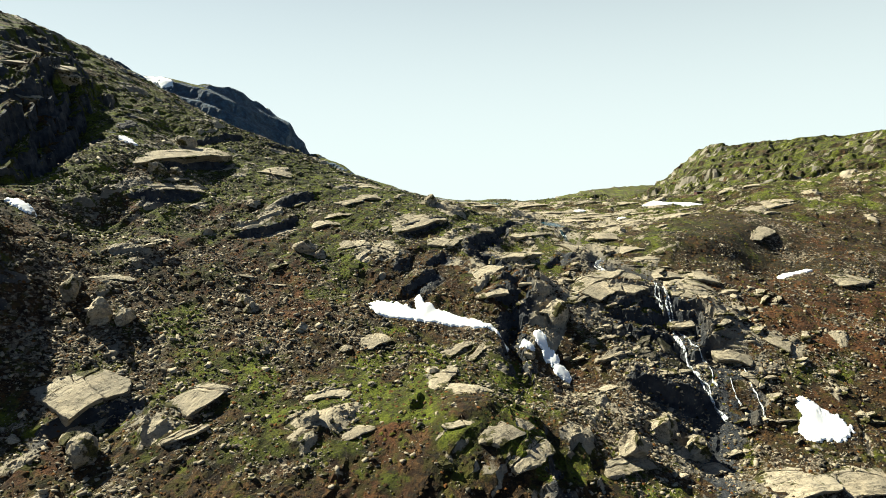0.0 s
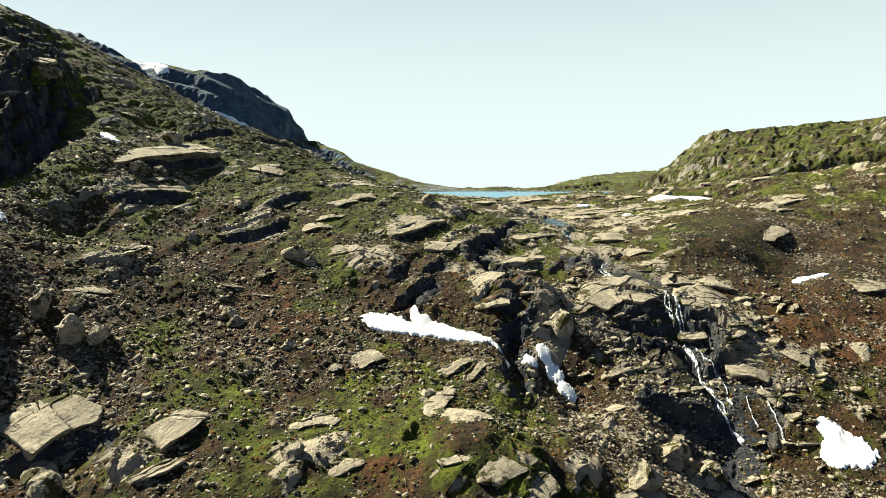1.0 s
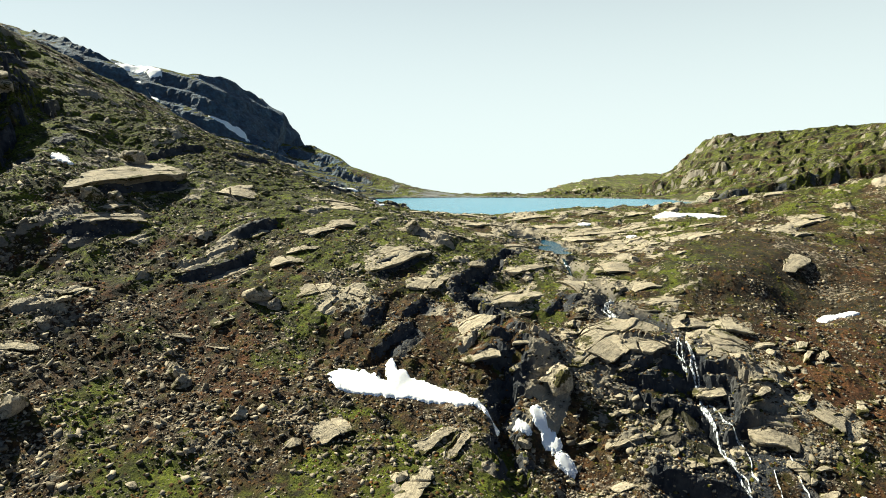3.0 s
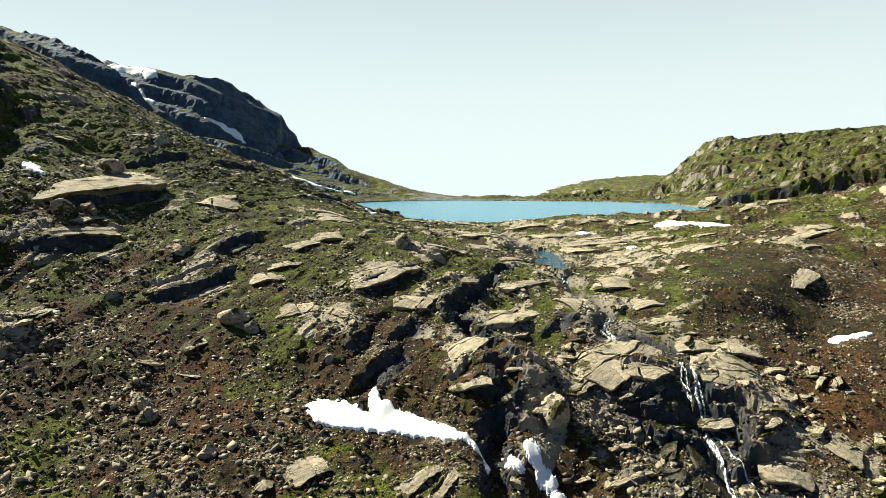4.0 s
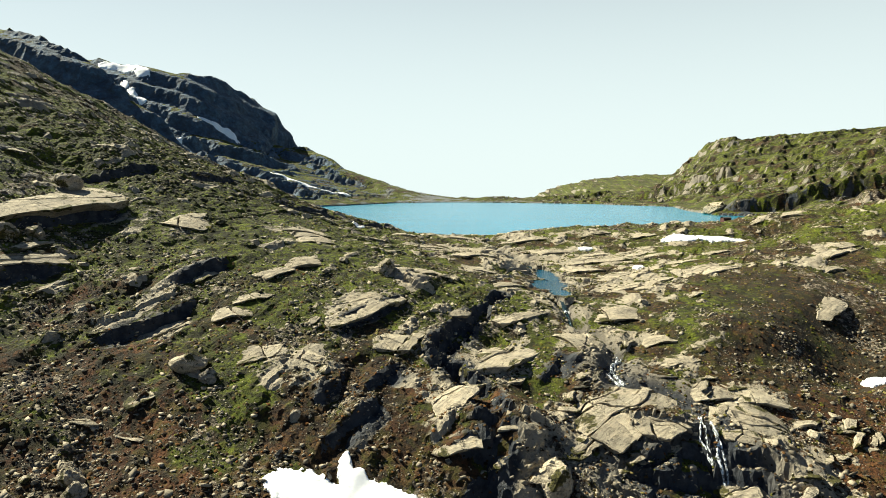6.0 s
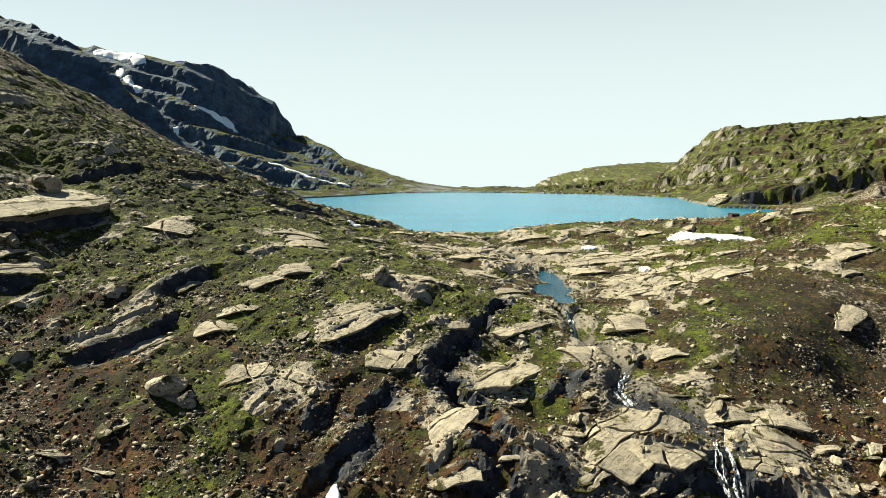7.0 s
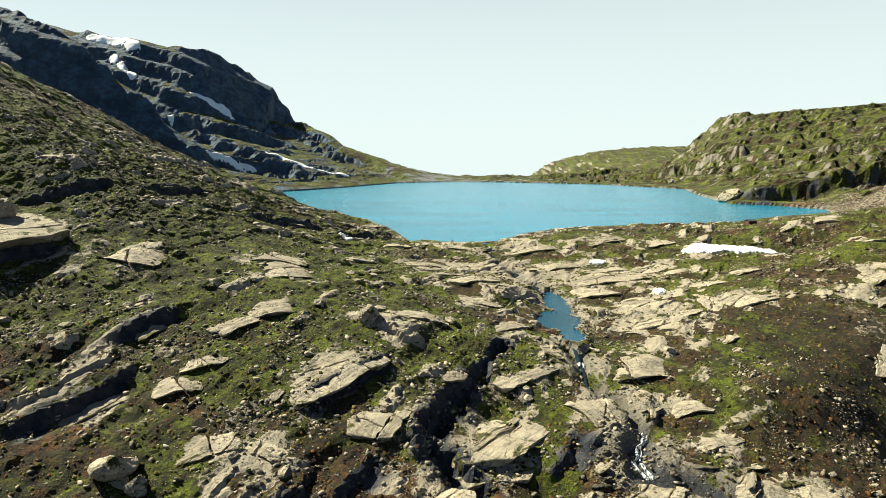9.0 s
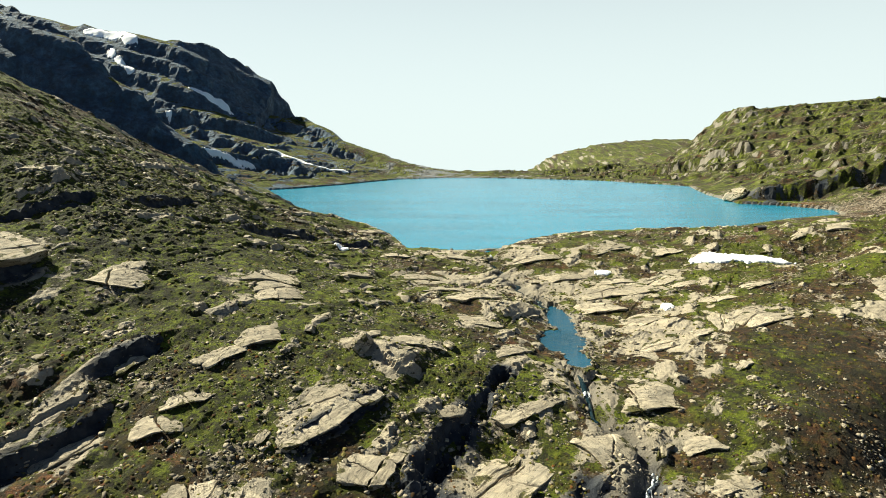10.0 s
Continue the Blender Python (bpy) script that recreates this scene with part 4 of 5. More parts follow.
def outcrop(x, y, length, width, height, yaw, seed, joints, label, level=0.34, mat=None, loose=0.10, normal=None):
    """Beds of bedrock broken by joints into angular blocks, the uphill side flush with the turf and a step on the other."""
    rng = random.Random(seed)
    u, v, n = slope_frame(x, y, yaw, level)
    if normal:
        n = Vector(normal).normalized()
        u = (u - n * u.dot(n)).normalized()
        v = n.cross(u)
    # the mean height of the ground under it
    px = x + np.array([0, 0.3, -0.3, 0, 0]) * length * u.x + np.array([0, 0, 0, 0.3, -0.3]) * width * v.x
    py = y + np.array([0, 0.3, -0.3, 0, 0]) * length * u.y + np.array([0, 0, 0, 0.3, -0.3]) * width * v.y
    thing = empty("rock_outcrop")
    thing.matrix_world = Matrix.Translation((x, y, float(np.mean(on_ground(px, py))))) @ Matrix((u, v, n)).transposed().to_4x4()
    layers = 1 if height < 2.7 else 2
    thick = height / layers
    crown = min(0.10 * width, 0.8)
    for layer in range(layers):
        shrink = 1 - 0.14 * layer
        # the lowest bed reaches far down into the hill
        deep = height * 1.5 + 0.30 * width if layer == 0 else thick * 1.3
        whole = bed(length * shrink * rng.uniform(0.98, 1.08), width * shrink * rng.uniform(0.98, 1.1), deep, rng, 0.95 if layer == layers - 1 else 0.6)
        top = (layer + 1) * thick - 0.76 * height
        bmesh.ops.translate(whole, verts=whole.verts, vec=(rng.uniform(-0.04, 0.04) * length, rng.uniform(0.0, 0.10) * width * layer, top - deep / 2))
        pieces = [whole]
        for k in range(joints):
            def size_of(b):
                return max((p.co.x for p in b.verts), default=0) - min((p.co.x for p in b.verts), default=0)
            big = max(pieces, key=size_of)
            if len(big.verts) < 4:
                break
            lo = min(p.co.x for p in big.verts)
            mid = sum((p.co for p in big.verts), Vector()) / len(big.verts)
            co = Vector((lo + size_of(big) * rng.uniform(0.30, 0.70), mid.y, mid.z))
            no = Vector((1, rng.uniform(-0.7, 0.7), rng.uniform(-0.15, 0.15))) if rng.random() < 0.6 else Vector((rng.uniform(-0.3, 0.3), 1, rng.uniform(-0.3, 0.3)))
            no.normalize()
            other = big.copy()
            gap = rng.choice((0.02, 0.03, 0.05, 0.10))
            cut(big, co - no * gap, no)
            cut(other, co + no * gap, no, keep_below=False)
            pieces.append(other)
        for k, bm in enumerate(pieces):
            if len(bm.faces) < 4:
                bm.free()
                continue
            bmesh.ops.translate(bm, verts=bm.verts, vec=(0, 0, rng.uniform(-loose, 0.02) * thick * (k > 0)))
            bmesh.ops.bevel(bm, geom=list(bm.edges), offset=0.13, segments=1, affect="EDGES", profile=0.6)
            bmesh.ops.triangulate(bm, faces=bm.faces)
            refine(bm, max(0.55, 0.06 * length), 5)
            # ice-worn: the top is gently crowned and waved
            for p in bm.verts:
                r = (2 * p.co.x / length) ** 2 + (0.6 if p.co.y > 0 else 0.0) * (2 * p.co.y / width) ** 2
                p.co.z -= crown * min(r, 1.6) * (p.co.z > top - 0.9 * thick)
                away = noise.noise_vector(p.co * (2.2 / width) + Vector((seed, 0, 0))) * 0.10 * width + noise.noise_vector(p.co * 0.9 + Vector((0, seed, 0))) * 0.22
                p.co += Vector((away.x, away.y, 0.25 * away.z))
            roughen(bm, 0.34 * width + 0.9, 0.12 + 0.014 * width, seed + 5, 0.0)
            roughen(bm, 1.5, 0.05, seed + 3 * k + 17 * layer, 0.9)
            for p in bm.verts:
                p.co = (min(max(p.co.x, -0.62 * length), 0.62 * length), min(max(p.co.y, -0.62 * width), 0.62 * width), min(p.co.z, top + 0.3))
            block = part("block", bm, mat or ROCK, thing, smooth_shade=True)
            co = np.empty(3 * len(block.data.vertices))
            block.data.vertices.foreach_get("co", co)
            rim = np.hypot(co[0::3] * 2 / length, co[1::3] * 2 / width) + 0.3 * (co[1::3] * 2 / width > 0.3)
            block.data.attributes.new("rim", "FLOAT", "POINT").data.foreach_set("value", np.clip(rim, 0, 1.4).astype(np.float32))
            block.data.set_sharp_from_angle(angle=radians(24))
    return tagged(thing, label, "rock outcrop", "bedrock outcrops on the hillside")


def boulder_mesh(size, flat, seed, edge=0.28):
    rng = random.Random(seed)
    bm = bmesh.new()
    bmesh.ops.create_icosphere(bm, subdivisions=2, radius=0.5)
    for k in range(9):
        no = Vector((rng.uniform(-1, 1), rng.uniform(-1, 1), rng.uniform(-0.7, 1))).normalized()
        cut(bm, no * rng.uniform(0.27, 0.42), no)
    bmesh.ops.scale(bm, verts=bm.verts, vec=(size * rng.uniform(1.0, 1.35), size * rng.uniform(0.8, 1.1), size * flat * 1.15))
    bmesh.ops.triangulate(bm, faces=bm.faces)
    refine(bm, edge * size, 3)
    roughen(bm, 0.4 * size, 0.035 * size, seed)
    return bm


def boulder(x, y, size, flat, seed, label, name="boulder", mat=None, sink=0.22):
    ob = part(name, boulder_mesh(size, flat, seed, 0.16), mat or ROCK)
    rng = random.Random(seed + 5)
    ob.matrix_world = pose(x, y, float(on_ground(x, y)[0]) + size * flat * (0.5 - sink), rng.uniform(-12, 12), rng.uniform(-12, 12), rng.uniform(0, 360))
    return tagged(ob, label, "boulder", "boulders on the hillside")


PALE = "pale cream gneiss outcrop, cracked into angular blocks in turf"
WET = "dark wet rock outcrop, jointed and streaked beside the stream"
WARM = "warm brown-grey rock outcrop with lichen among heath"
seed = 100
for rows, label in ((SLABS_UPPER, PALE), (SLABS_LEFT, WARM), (SLABS_STREAM, PALE), (SLABS_RIM, PALE), (SLABS_LIP, PALE), (SLABS_FALLS, WET), (SLABS_FRONT, WARM),
                    (LEDGES_CLIFF, "long grey cliff ledge with a deep shaded face below")):
    for x, y, length, width, height, yaw in rows:
        seed += 11
        outcrop(x, y, 1.12 * length, 1.15 * width, height, yaw, seed, min(4, int(length / 4)) + (height > 2.7) + 2 * (rows is SLABS_FALLS), label, loose=0.25 if rows is SLABS_FALLS else 0.10, level=0.18 if rows in (SLABS_FALLS, SLABS_FRONT) else 0.22,
                mat=WET_ROCK if rows is SLABS_FALLS and 31 < x < 40 and y < 112 else BARE_ROCK, normal=(0.10, -0.24, 1.0) if length > 24 and rows is SLABS_LEFT else None)

BOULDERS = [(-62, 161, 4.4, 0.8), (-54, 95, 4.4, 0.9), (-48.5, 92, 4.4, 0.9), (-45, 93, 3.8, 0.8), (-31, 104, 2.6, 0.8), (-30, 102.4, 2.2, 0.9), (-32.5, 105.4, 1.9, 0.7),
            (18.7, 109, 4.2, 1.1), (-25, 120, 4.0, 0.7), (-22, 118.5, 2.4, 0.8), (-21, 97, 2.2, 0.8), (30, 89, 4.6, 0.8), (35, 89, 4.0, 0.9), (24, 81, 4.4, 0.9),
            (-41.4, 73.5, 4.2, 0.6), (-39.6, 71.0, 3.8, 0.9), (-60, 139, 3.8, 0.8), (-2.8, 149, 3.6, 0.8), (-57, 142.5, 3.0, 0.8), (-16, 76.5, 3.2, 0.7)]
for k, (x, y, size, flat) in enumerate(BOULDERS):
    boulder(x, y, size, flat, 900 + 7 * k, "angular grey boulder, sunlit on top, resting in scree" if size > 3 else "small angular boulder lying in heath and scree")
# a pale rock point and an islet at the far shore
boulder(150, 389, 17, 0.42, 1201, "pale bare rock headland at the water's edge", sink=0.34)
boulder(140, 398, 7, 0.25, 1202, "low pale rock islet just off the lake shore", sink=0.3)


# lesser outcrops along the beds, where turf is thin
rng = random.Random(41)
made = 0
while made < 56:
    x, y = rng.uniform(-75, 105), rng.uniform(78, 235)
    if abs(x - 6) > 15 + 0.66 * y:
        continue
    v = float(ground_parts(np.array([x]), np.array([y]))[1][0])
    st, sw = to_line(np.array([x]), np.array([y]), STREAM)
    if min(math.hypot(x - q[0], y - q[1]) - 0.45 * q[2] for q in ALL_SLABS) < 1.5:
        continue
    if v < 0.38 or st[0] < sw[0] + 2.0 or float(lake_distance(np.array([x]), np.array([y]))[0]) < 9:
        continue
    made += 1
    length = rng.uniform(1.8, 5.2)
    outcrop(x, y, length, length * rng.uniform(0.4, 0.75), rng.uniform(0.6, 1.3), 58 - 0.35 * max(0, y - 140) + rng.uniform(-22, 22), 2000 + 13 * made, rng.randint(0, 2),
            "low pale rock slab showing through the turf" if y > 118 else "low grey-brown rock slab showing through heath")


# jointed blocks on the steps beside the falls
rng = random.Random(77)
made = 0
while made < 115:
    x, y = rng.uniform(21, 62), rng.uniform(88, 130)
    st, sw = to_line(np.array([x]), np.array([y]), STREAM)
    if st[0] < 2.4 or ((x - 54) / 5) ** 2 + ((y - 91) / 5) ** 2 < 1:
        continue
    made += 1
    length = rng.uniform(1.2, 4.4)
    outcrop(x, y, length, length * rng.uniform(0.4, 0.7), rng.uniform(0.9, 2.0), rng.choice((5, 15, 60)) + rng.uniform(-15, 15), 4000 + 13 * made, rng.randint(1, 2),
            "small jointed rock step beside the waterfall", level=0.6, loose=0.4, mat=WET_ROCK if rng.random() < 0.4 and st[0] < 8 else None)


# ---- snow ----
def snow_patch(blobs, thick, seed, label, cells=70):
    """blobs: x, y, radius across, radius along, turn."""
    x0, x1 = min(b[0] - max(b[2:4]) * 1.3 for b in blobs), max(b[0] + max(b[2:4]) * 1.3 for b in blobs)
    y0, y1 = min(b[1] - max(b[2:4]) * 1.3 for b in blobs), max(b[1] + max(b[2:4]) * 1.3 for b in blobs)
    gx, gy = np.meshgrid(np.linspace(x0, x1, cells), np.linspace(y0, y1, cells))
    x, y = gx.ravel(), gy.ravel()
    m = np.full(x.shape, -9.0)
    for cx, cy, rx, ry, turn in blobs:
        c, s = math.cos(radians(turn)), math.sin(radians(turn))
        p, q = (x - cx) * c + (y - cy) * s, (y - cy) * c - (x - cx) * s
        m = np.maximum(m, 1 - (p / rx) ** 2 - (q / ry) ** 2)
    size = max(x1 - x0, y1 - y0)
    m = m + 0.34 * fbm(x, y, size / 9, 5, seed, 0.65) + 0.22 * fbm(x, y, size / 24, 3, seed + 40, 0.6)
    z = on_ground(x, y)
    grid = z.reshape(cells, cells)
    soft = grid.copy()
    for _ in range(30 if y0 < 300 else 6):
        pad = np.pad(soft, 1, mode="edge")
        soft = (pad[:-2, 1:-1] + pad[2:, 1:-1] + pad[1:-1, :-2] + pad[1:-1, 2:] + soft) / 5
    top = soft.ravel() + 0.95 * thick * np.sqrt(np.clip(m * 2.2, 0, 1))
    top = np.where(m > 0, np.maximum(top, z - 0.5 * thick), np.minimum(z, soft.ravel()) - 0.5 * thick)
    on = (m > -0.12).reshape(cells, cells)
    verts, faces, index = [], [], {}
    for j in range(cells - 1):
        for i in range(cells - 1):
            if on[j, i] and on[j + 1, i] and on[j, i + 1] and on[j + 1, i + 1]:
                q = []
                for a, b in ((j, i), (j, i + 1), (j + 1, i + 1), (j + 1, i)):
                    k = a * cells + b
                    if k not in index:
                        index[k] = len(verts)
                        verts.append((x[k], y[k], top[k]))
                    q.append(index[k])
                faces.append(q)
    n = len(verts)
    bm = bmesh.new()
    vs = [bm.verts.new(p) for p in verts]
    for q in faces:
        bm.faces.new([vs[i] for i in q])
    rim = [e for e in bm.edges if e.is_boundary]
    out = bmesh.ops.extrude_edge_only(bm, edges=rim)
    bmesh.ops.translate(bm, verts=[g for g in out["geom"] if isinstance(g, bmesh.types.BMVert)], vec=(0, 0, -0.6 * thick))
    bmesh.ops.recalc_face_normals(bm, faces=bm.faces)
    return tagged(part("snow_patch", bm, SNOW, smooth_shade=True), label, "snow patch", "old snow patches")


MELT = "melting white snow patch with ragged edges in a hollow"
snow_patch([(-8.7, 105.4, 3.0, 2.3, 0), (-4.6, 104.6, 5.2, 1.7, 0), (-3.7, 107.4, 0.9, 3.3, 8), (-2.3, 106.6, 1.3, 2.0, 0), (0.5, 105.6, 4.6, 2.1, -5), (4.8, 104.6, 2.6, 1.4, -12)], 0.34, 201, MELT, 120)
snow_patch([(7.5, 103.9, 1.5, 0.8, -15), (9.2, 102.6, 1.2, 0.8, -30)], 0.4, 202, "thin ribbon of old snow along a gully")
snow_patch([(15.6, 104.2, 1.1, 1.7, 10), (16.8, 102.2, 1.4, 1.5, 20)], 0.45, 203, "long snow remnant lying in a rocky gully")
snow_patch([(18.3, 99.9, 1.3, 1.5, 0)], 0.45, 204, "small round snow remnant among rocks")
snow_patch([(13.2, 102.2, 1.2, 0.9, -40)], 0.4, 219, "small ragged snow remnant among dark rocks")
snow_patch([(53.9, 91.0, 3.2, 3.0, 0), (53.0, 94.0, 1.6, 2.0, 0), (51.6, 90.4, 1.8, 2.1, 0)], 0.35, 205, MELT)
snow_patch([(72.2, 134.6, 3.0, 1.2, -12), (70.4, 135.6, 1.4, 1.0, 0)], 0.45, 206, "small snow patch below a dark rock step")
snow_patch([(-71.0, 149.5, 1.6, 1.5, 0), (-69.2, 148.8, 1.2, 0.6, 0)], 0.4, 207, "bluish shaded snow remnant at the cliff foot")
snow_patch([(-71.0, 111.5, 2.6, 1.4, -10)], 0.4, 208, "bluish shaded snow remnant in the scree")
snow_patch([(74.5, 221.0, 8.0, 3.4, 5), (84.0, 221.0, 7.0, 2.2, -4)], 0.6, 209, "broad white snow patch in a hollow near the lake", 90)
snow_patch([(44.2, 214.2, 1.9, 1.2, 0)], 0.45, 210, "small snow remnant between rock slabs")
snow_patch([(51.0, 189.0, 1.2, 2.2, -15)], 0.45, 211, "small snow remnant below a slab edge")
snow_patch([(-15.6, 212.3, 1.8, 1.0, -20)], 0.45, 212, "small snow remnant under a bank of turf")
HIGH = "steep snowfield lying high on the dark mountain"
snow_patch([(-327, 714, 12, 4, 0), (-308, 711, 14, 4, -10), (-291, 705, 9, 5, -20)], 0.9, 213, "wide snowfield on the mountain plateau")
snow_patch([(-303, 692, 6, 2.6, -30), (-291, 684, 8, 3.0, -30), (-282, 680, 6, 3.2, -20)], 1.0, 214, HIGH)
snow_patch([(-219, 676, 8, 2.4, 10), (-209, 679, 9, 3.0, 15), (-199, 683, 8, 3.4, 15)], 1.0, 215, HIGH)
snow_patch([(-122, 574, 11, 1.8, -10), (-105, 570, 13, 2.2, -5), (-89, 573, 12, 2.0, 10), (-76, 581, 9, 1.8, 20)], 1.0, 216, HIGH)
snow_patch([(-152, 523, 8, 1.6, 30), (-143, 528, 9, 1.8, 30), (-135, 535, 7, 1.4, 30)], 1.0, 217, HIGH)
snow_patch([(-217, 605, 2.5, 3, 20)], 1.0, 218, HIGH)


# ---- white water ----
def strand(points, width, seed, parent):
    """One falling thread of white water, thick in the middle and frayed at the edges."""
    p = []
    for (ax, ay), (bx, by) in zip(points[:-1], points[1:]):
        n = max(3, int(math.hypot(bx - ax, by - ay) / 0.35))
        p += [(ax + (bx - ax) * i / n, ay + (by - ay) * i / n) for i in range(n)]
    p = np.array(p)
    px = p[:, 0] + 0.5 * fbm(p[:, 0], p[:, 1], 4.0, 3, seed, 0.6)
    z = on_ground(px, p[:, 1])
    z = np.maximum(z, np.maximum(on_ground(px - 0.5, p[:, 1]), on_ground(px + 0.5, p[:, 1])) - 0.15)
    z = np.maximum(np.convolve(np.pad(z, 2, mode="edge"), np.ones(5) / 5, "valid"), z) + 0.20
    w = width * (0.65 + 0.9 * np.abs(fbm(p[:, 0], p[:, 1], 1.6, 2, seed + 1)))
    torn = random.Random(seed)
    w = w * np.array([0.2 if torn.random() < 0.25 else 1.0 for _ in w])
    bm = bmesh.new()
    rows = []
    for k in range(len(p)):
        rows.append([bm.verts.new((px[k] + w[k] * s, p[k, 1] - 0.1 * abs(s), z[k] + h)) for s, h in ((-0.5, -0.4), (-0.3, -0.05), (0, 0.06), (0.25, -0.03), (0.5, -0.4))])
    for a, b in zip(rows[:-1], rows[1:]):
        for i in range(4):
            bm.faces.new((a[i], a[i + 1], b[i + 1], b[i]))
    return part("strand", bm, FOAM, parent, smooth_shade=True)


def waterfall(strands, label, seed):
    thing = empty("waterfall")
    thing.location = (*strands[0][0][-1], float(on_ground(*strands[0][0][-1])[0]))
    for k, (points, width) in enumerate(strands):
        threads = 1 if width < 0.25 else 2
        for j in range(threads):
            shift = 0 if threads == 1 else (j - 0.5) * 0.45 * width
            ob = strand([(a + shift, b) for a, b in points], width * (1 if threads == 1 else 0.75 - 0.25 * (j % 2)), seed + 9 * k + 101 * j, thing)
            ob.matrix_parent_inverse = Matrix.Translation(thing.location).inverted()
    return tagged(thing, label, "waterfall", "white water down the rocks")


waterfall([([(40.2, 119.6), (39.4, 115), (39.2, 110.4), (39.4, 106)], 0.6), ([(39.4, 106), (39.6, 102), (40.4, 96), (41.0, 93.5)], 0.4), ([(39.6, 111), (41.2, 107), (41.9, 102), (41.6, 98)], 0.22),
           ([(38.4, 119), (37.8, 116.5), (38.4, 113.5)], 0.35)], "thin white waterfall braiding down dark wet rock", 301)
waterfall([([(33.2, 136.6), (31.4, 133.2), (30.2, 130.2)], 0.7), ([(30.2, 130.2), (31.6, 127.6)], 0.9)], "short white cascade between wet boulders", 331)
waterfall([([(27.8, 152.4), (27.8, 150.2)], 0.8)], "small white spill below the pool", 351)
waterfall([([(47.2, 102), (46.9, 97), (46.2, 92)], 0.18), ([(44.2, 100), (43.6, 95)], 0.16)], "fine trickles of water down a rock wall", 361)
waterfall([([(19.4, 229), (19.0, 224)], 0.8)], "small white riffle at the lake's outlet", 371)


# ---- hut ----
def box(sx, sy, sz, bevel=0.02):
    bm = bmesh.new()
    bmesh.ops.create_cube(bm, size=1.0)
    bmesh.ops.scale(bm, verts=bm.verts, vec=(sx, sy, sz))
    bmesh.ops.bevel(bm, geom=list(bm.edges), offset=bevel, segments=1, affect="EDGES")
    return bm


def paint(name, a, b, rough):
    m, nt, bs = material(name)
    k = Nodes(nt)
    k.put(bs.inputs["Base Color"], k.mix(k.ramp(k.noise(2.5, 5, 0.7), 0.35, 0.7), a, b))
    k.put(bs.inputs["Roughness"], rough)
    return m


def build_hut(x, y, turn):
    red, tar = paint("red_boards", (0.085, 0.026, 0.020), (0.050, 0.018, 0.016), 0.8), paint("tarred_roof", (0.030, 0.030, 0.032), (0.055, 0.052, 0.050), 0.85)
    hut = empty("hut")
    hut.matrix_world = pose(x, y, float(on_ground(x, y)[0]) - 0.1, 0, 0, turn) @ Matrix.Scale(0.62, 4)
    for name, size, at, mat in (("wall", (4.2, 0.14, 2.1), (0, -1.5, 0.95), red), ("wall", (4.2, 0.14, 2.1), (0, 1.5, 0.95), red),
                                ("wall", (0.14, 2.86, 2.1), (-2.03, 0, 0.95), red), ("wall", (0.14, 2.86, 2.1), (2.03, 0, 0.95), red),
                                ("door", (0.85, 0.06, 1.7), (0.9, -1.60, 0.80), tar)):
        ob = part(name, box(*size), mat, hut)
        ob.location = at
    for side in (-1, 1):
        ob = part("roof", box(4.7, 1.95, 0.10), tar, hut)
        ob.matrix_local = pose(0, side * 0.86, 2.28, -side * 20, 0, 0)
    return tagged(hut, "small dark red wooden hut with a black roof by the lake", "hut")


build_hut(95, 246.8, 12)


# ---- loose stones, turf and heath ----
def hull_template(points, seed, flat):
    """A broken block: the corners of a slab pushed about, a few knocked off."""
    rng = random.Random(seed)
    bm = bmesh.new()
    for k in range(points):
        corner = [((k >> b & 1) - 0.5) * rng.uniform(0.55, 1.15) + rng.uniform(-0.14, 0.14) for b in range(3)]
        bm.verts.new((corner[0], corner[1] * 0.78, corner[2] * flat))
    bmesh.ops.convex_hull(bm, input=bm.verts)
    loose = [v for v in bm.verts if not v.link_faces]
    bmesh.ops.delete(bm, geom=loose, context="VERTS")
    bmesh.ops.triangulate(bm, faces=bm.faces)
    bm.verts.index_update()
    v = np.array([p.co[:] for p in bm.verts])
    f = np.array([[p.index for p in q.verts] for q in bm.faces])
    bm.free()
    return v, f


def tuft_template(seed):
    """A low cushion: a ring, a crown and an off-centre tip."""
    rng = random.Random(seed)
    v = [(0.5 * math.cos(a) * rng.uniform(0.7, 1.1), 0.5 * math.sin(a) * rng.uniform(0.7, 1.1), -0.1) for a in np.arange(0, 6.28, 6.2832 / 6)]
    v += [(0.3 * math.cos(a + 0.5) * rng.uniform(0.6, 1.2), 0.3 * math.sin(a + 0.5) * rng.uniform(0.6, 1.2), rng.uniform(0.12, 0.28)) for a in np.arange(0, 6.28, 6.2832 / 3)]
    f = []
    for i in range(6):
        f += [(i, (i + 1) % 6, 6 + i // 2)]
    f += [((2 * i + 2) % 6, 6 + (i + 1) % 3, 6 + i) for i in range(3)] + [(6, 7, 8)]
    return np.array(v), np.array(f)


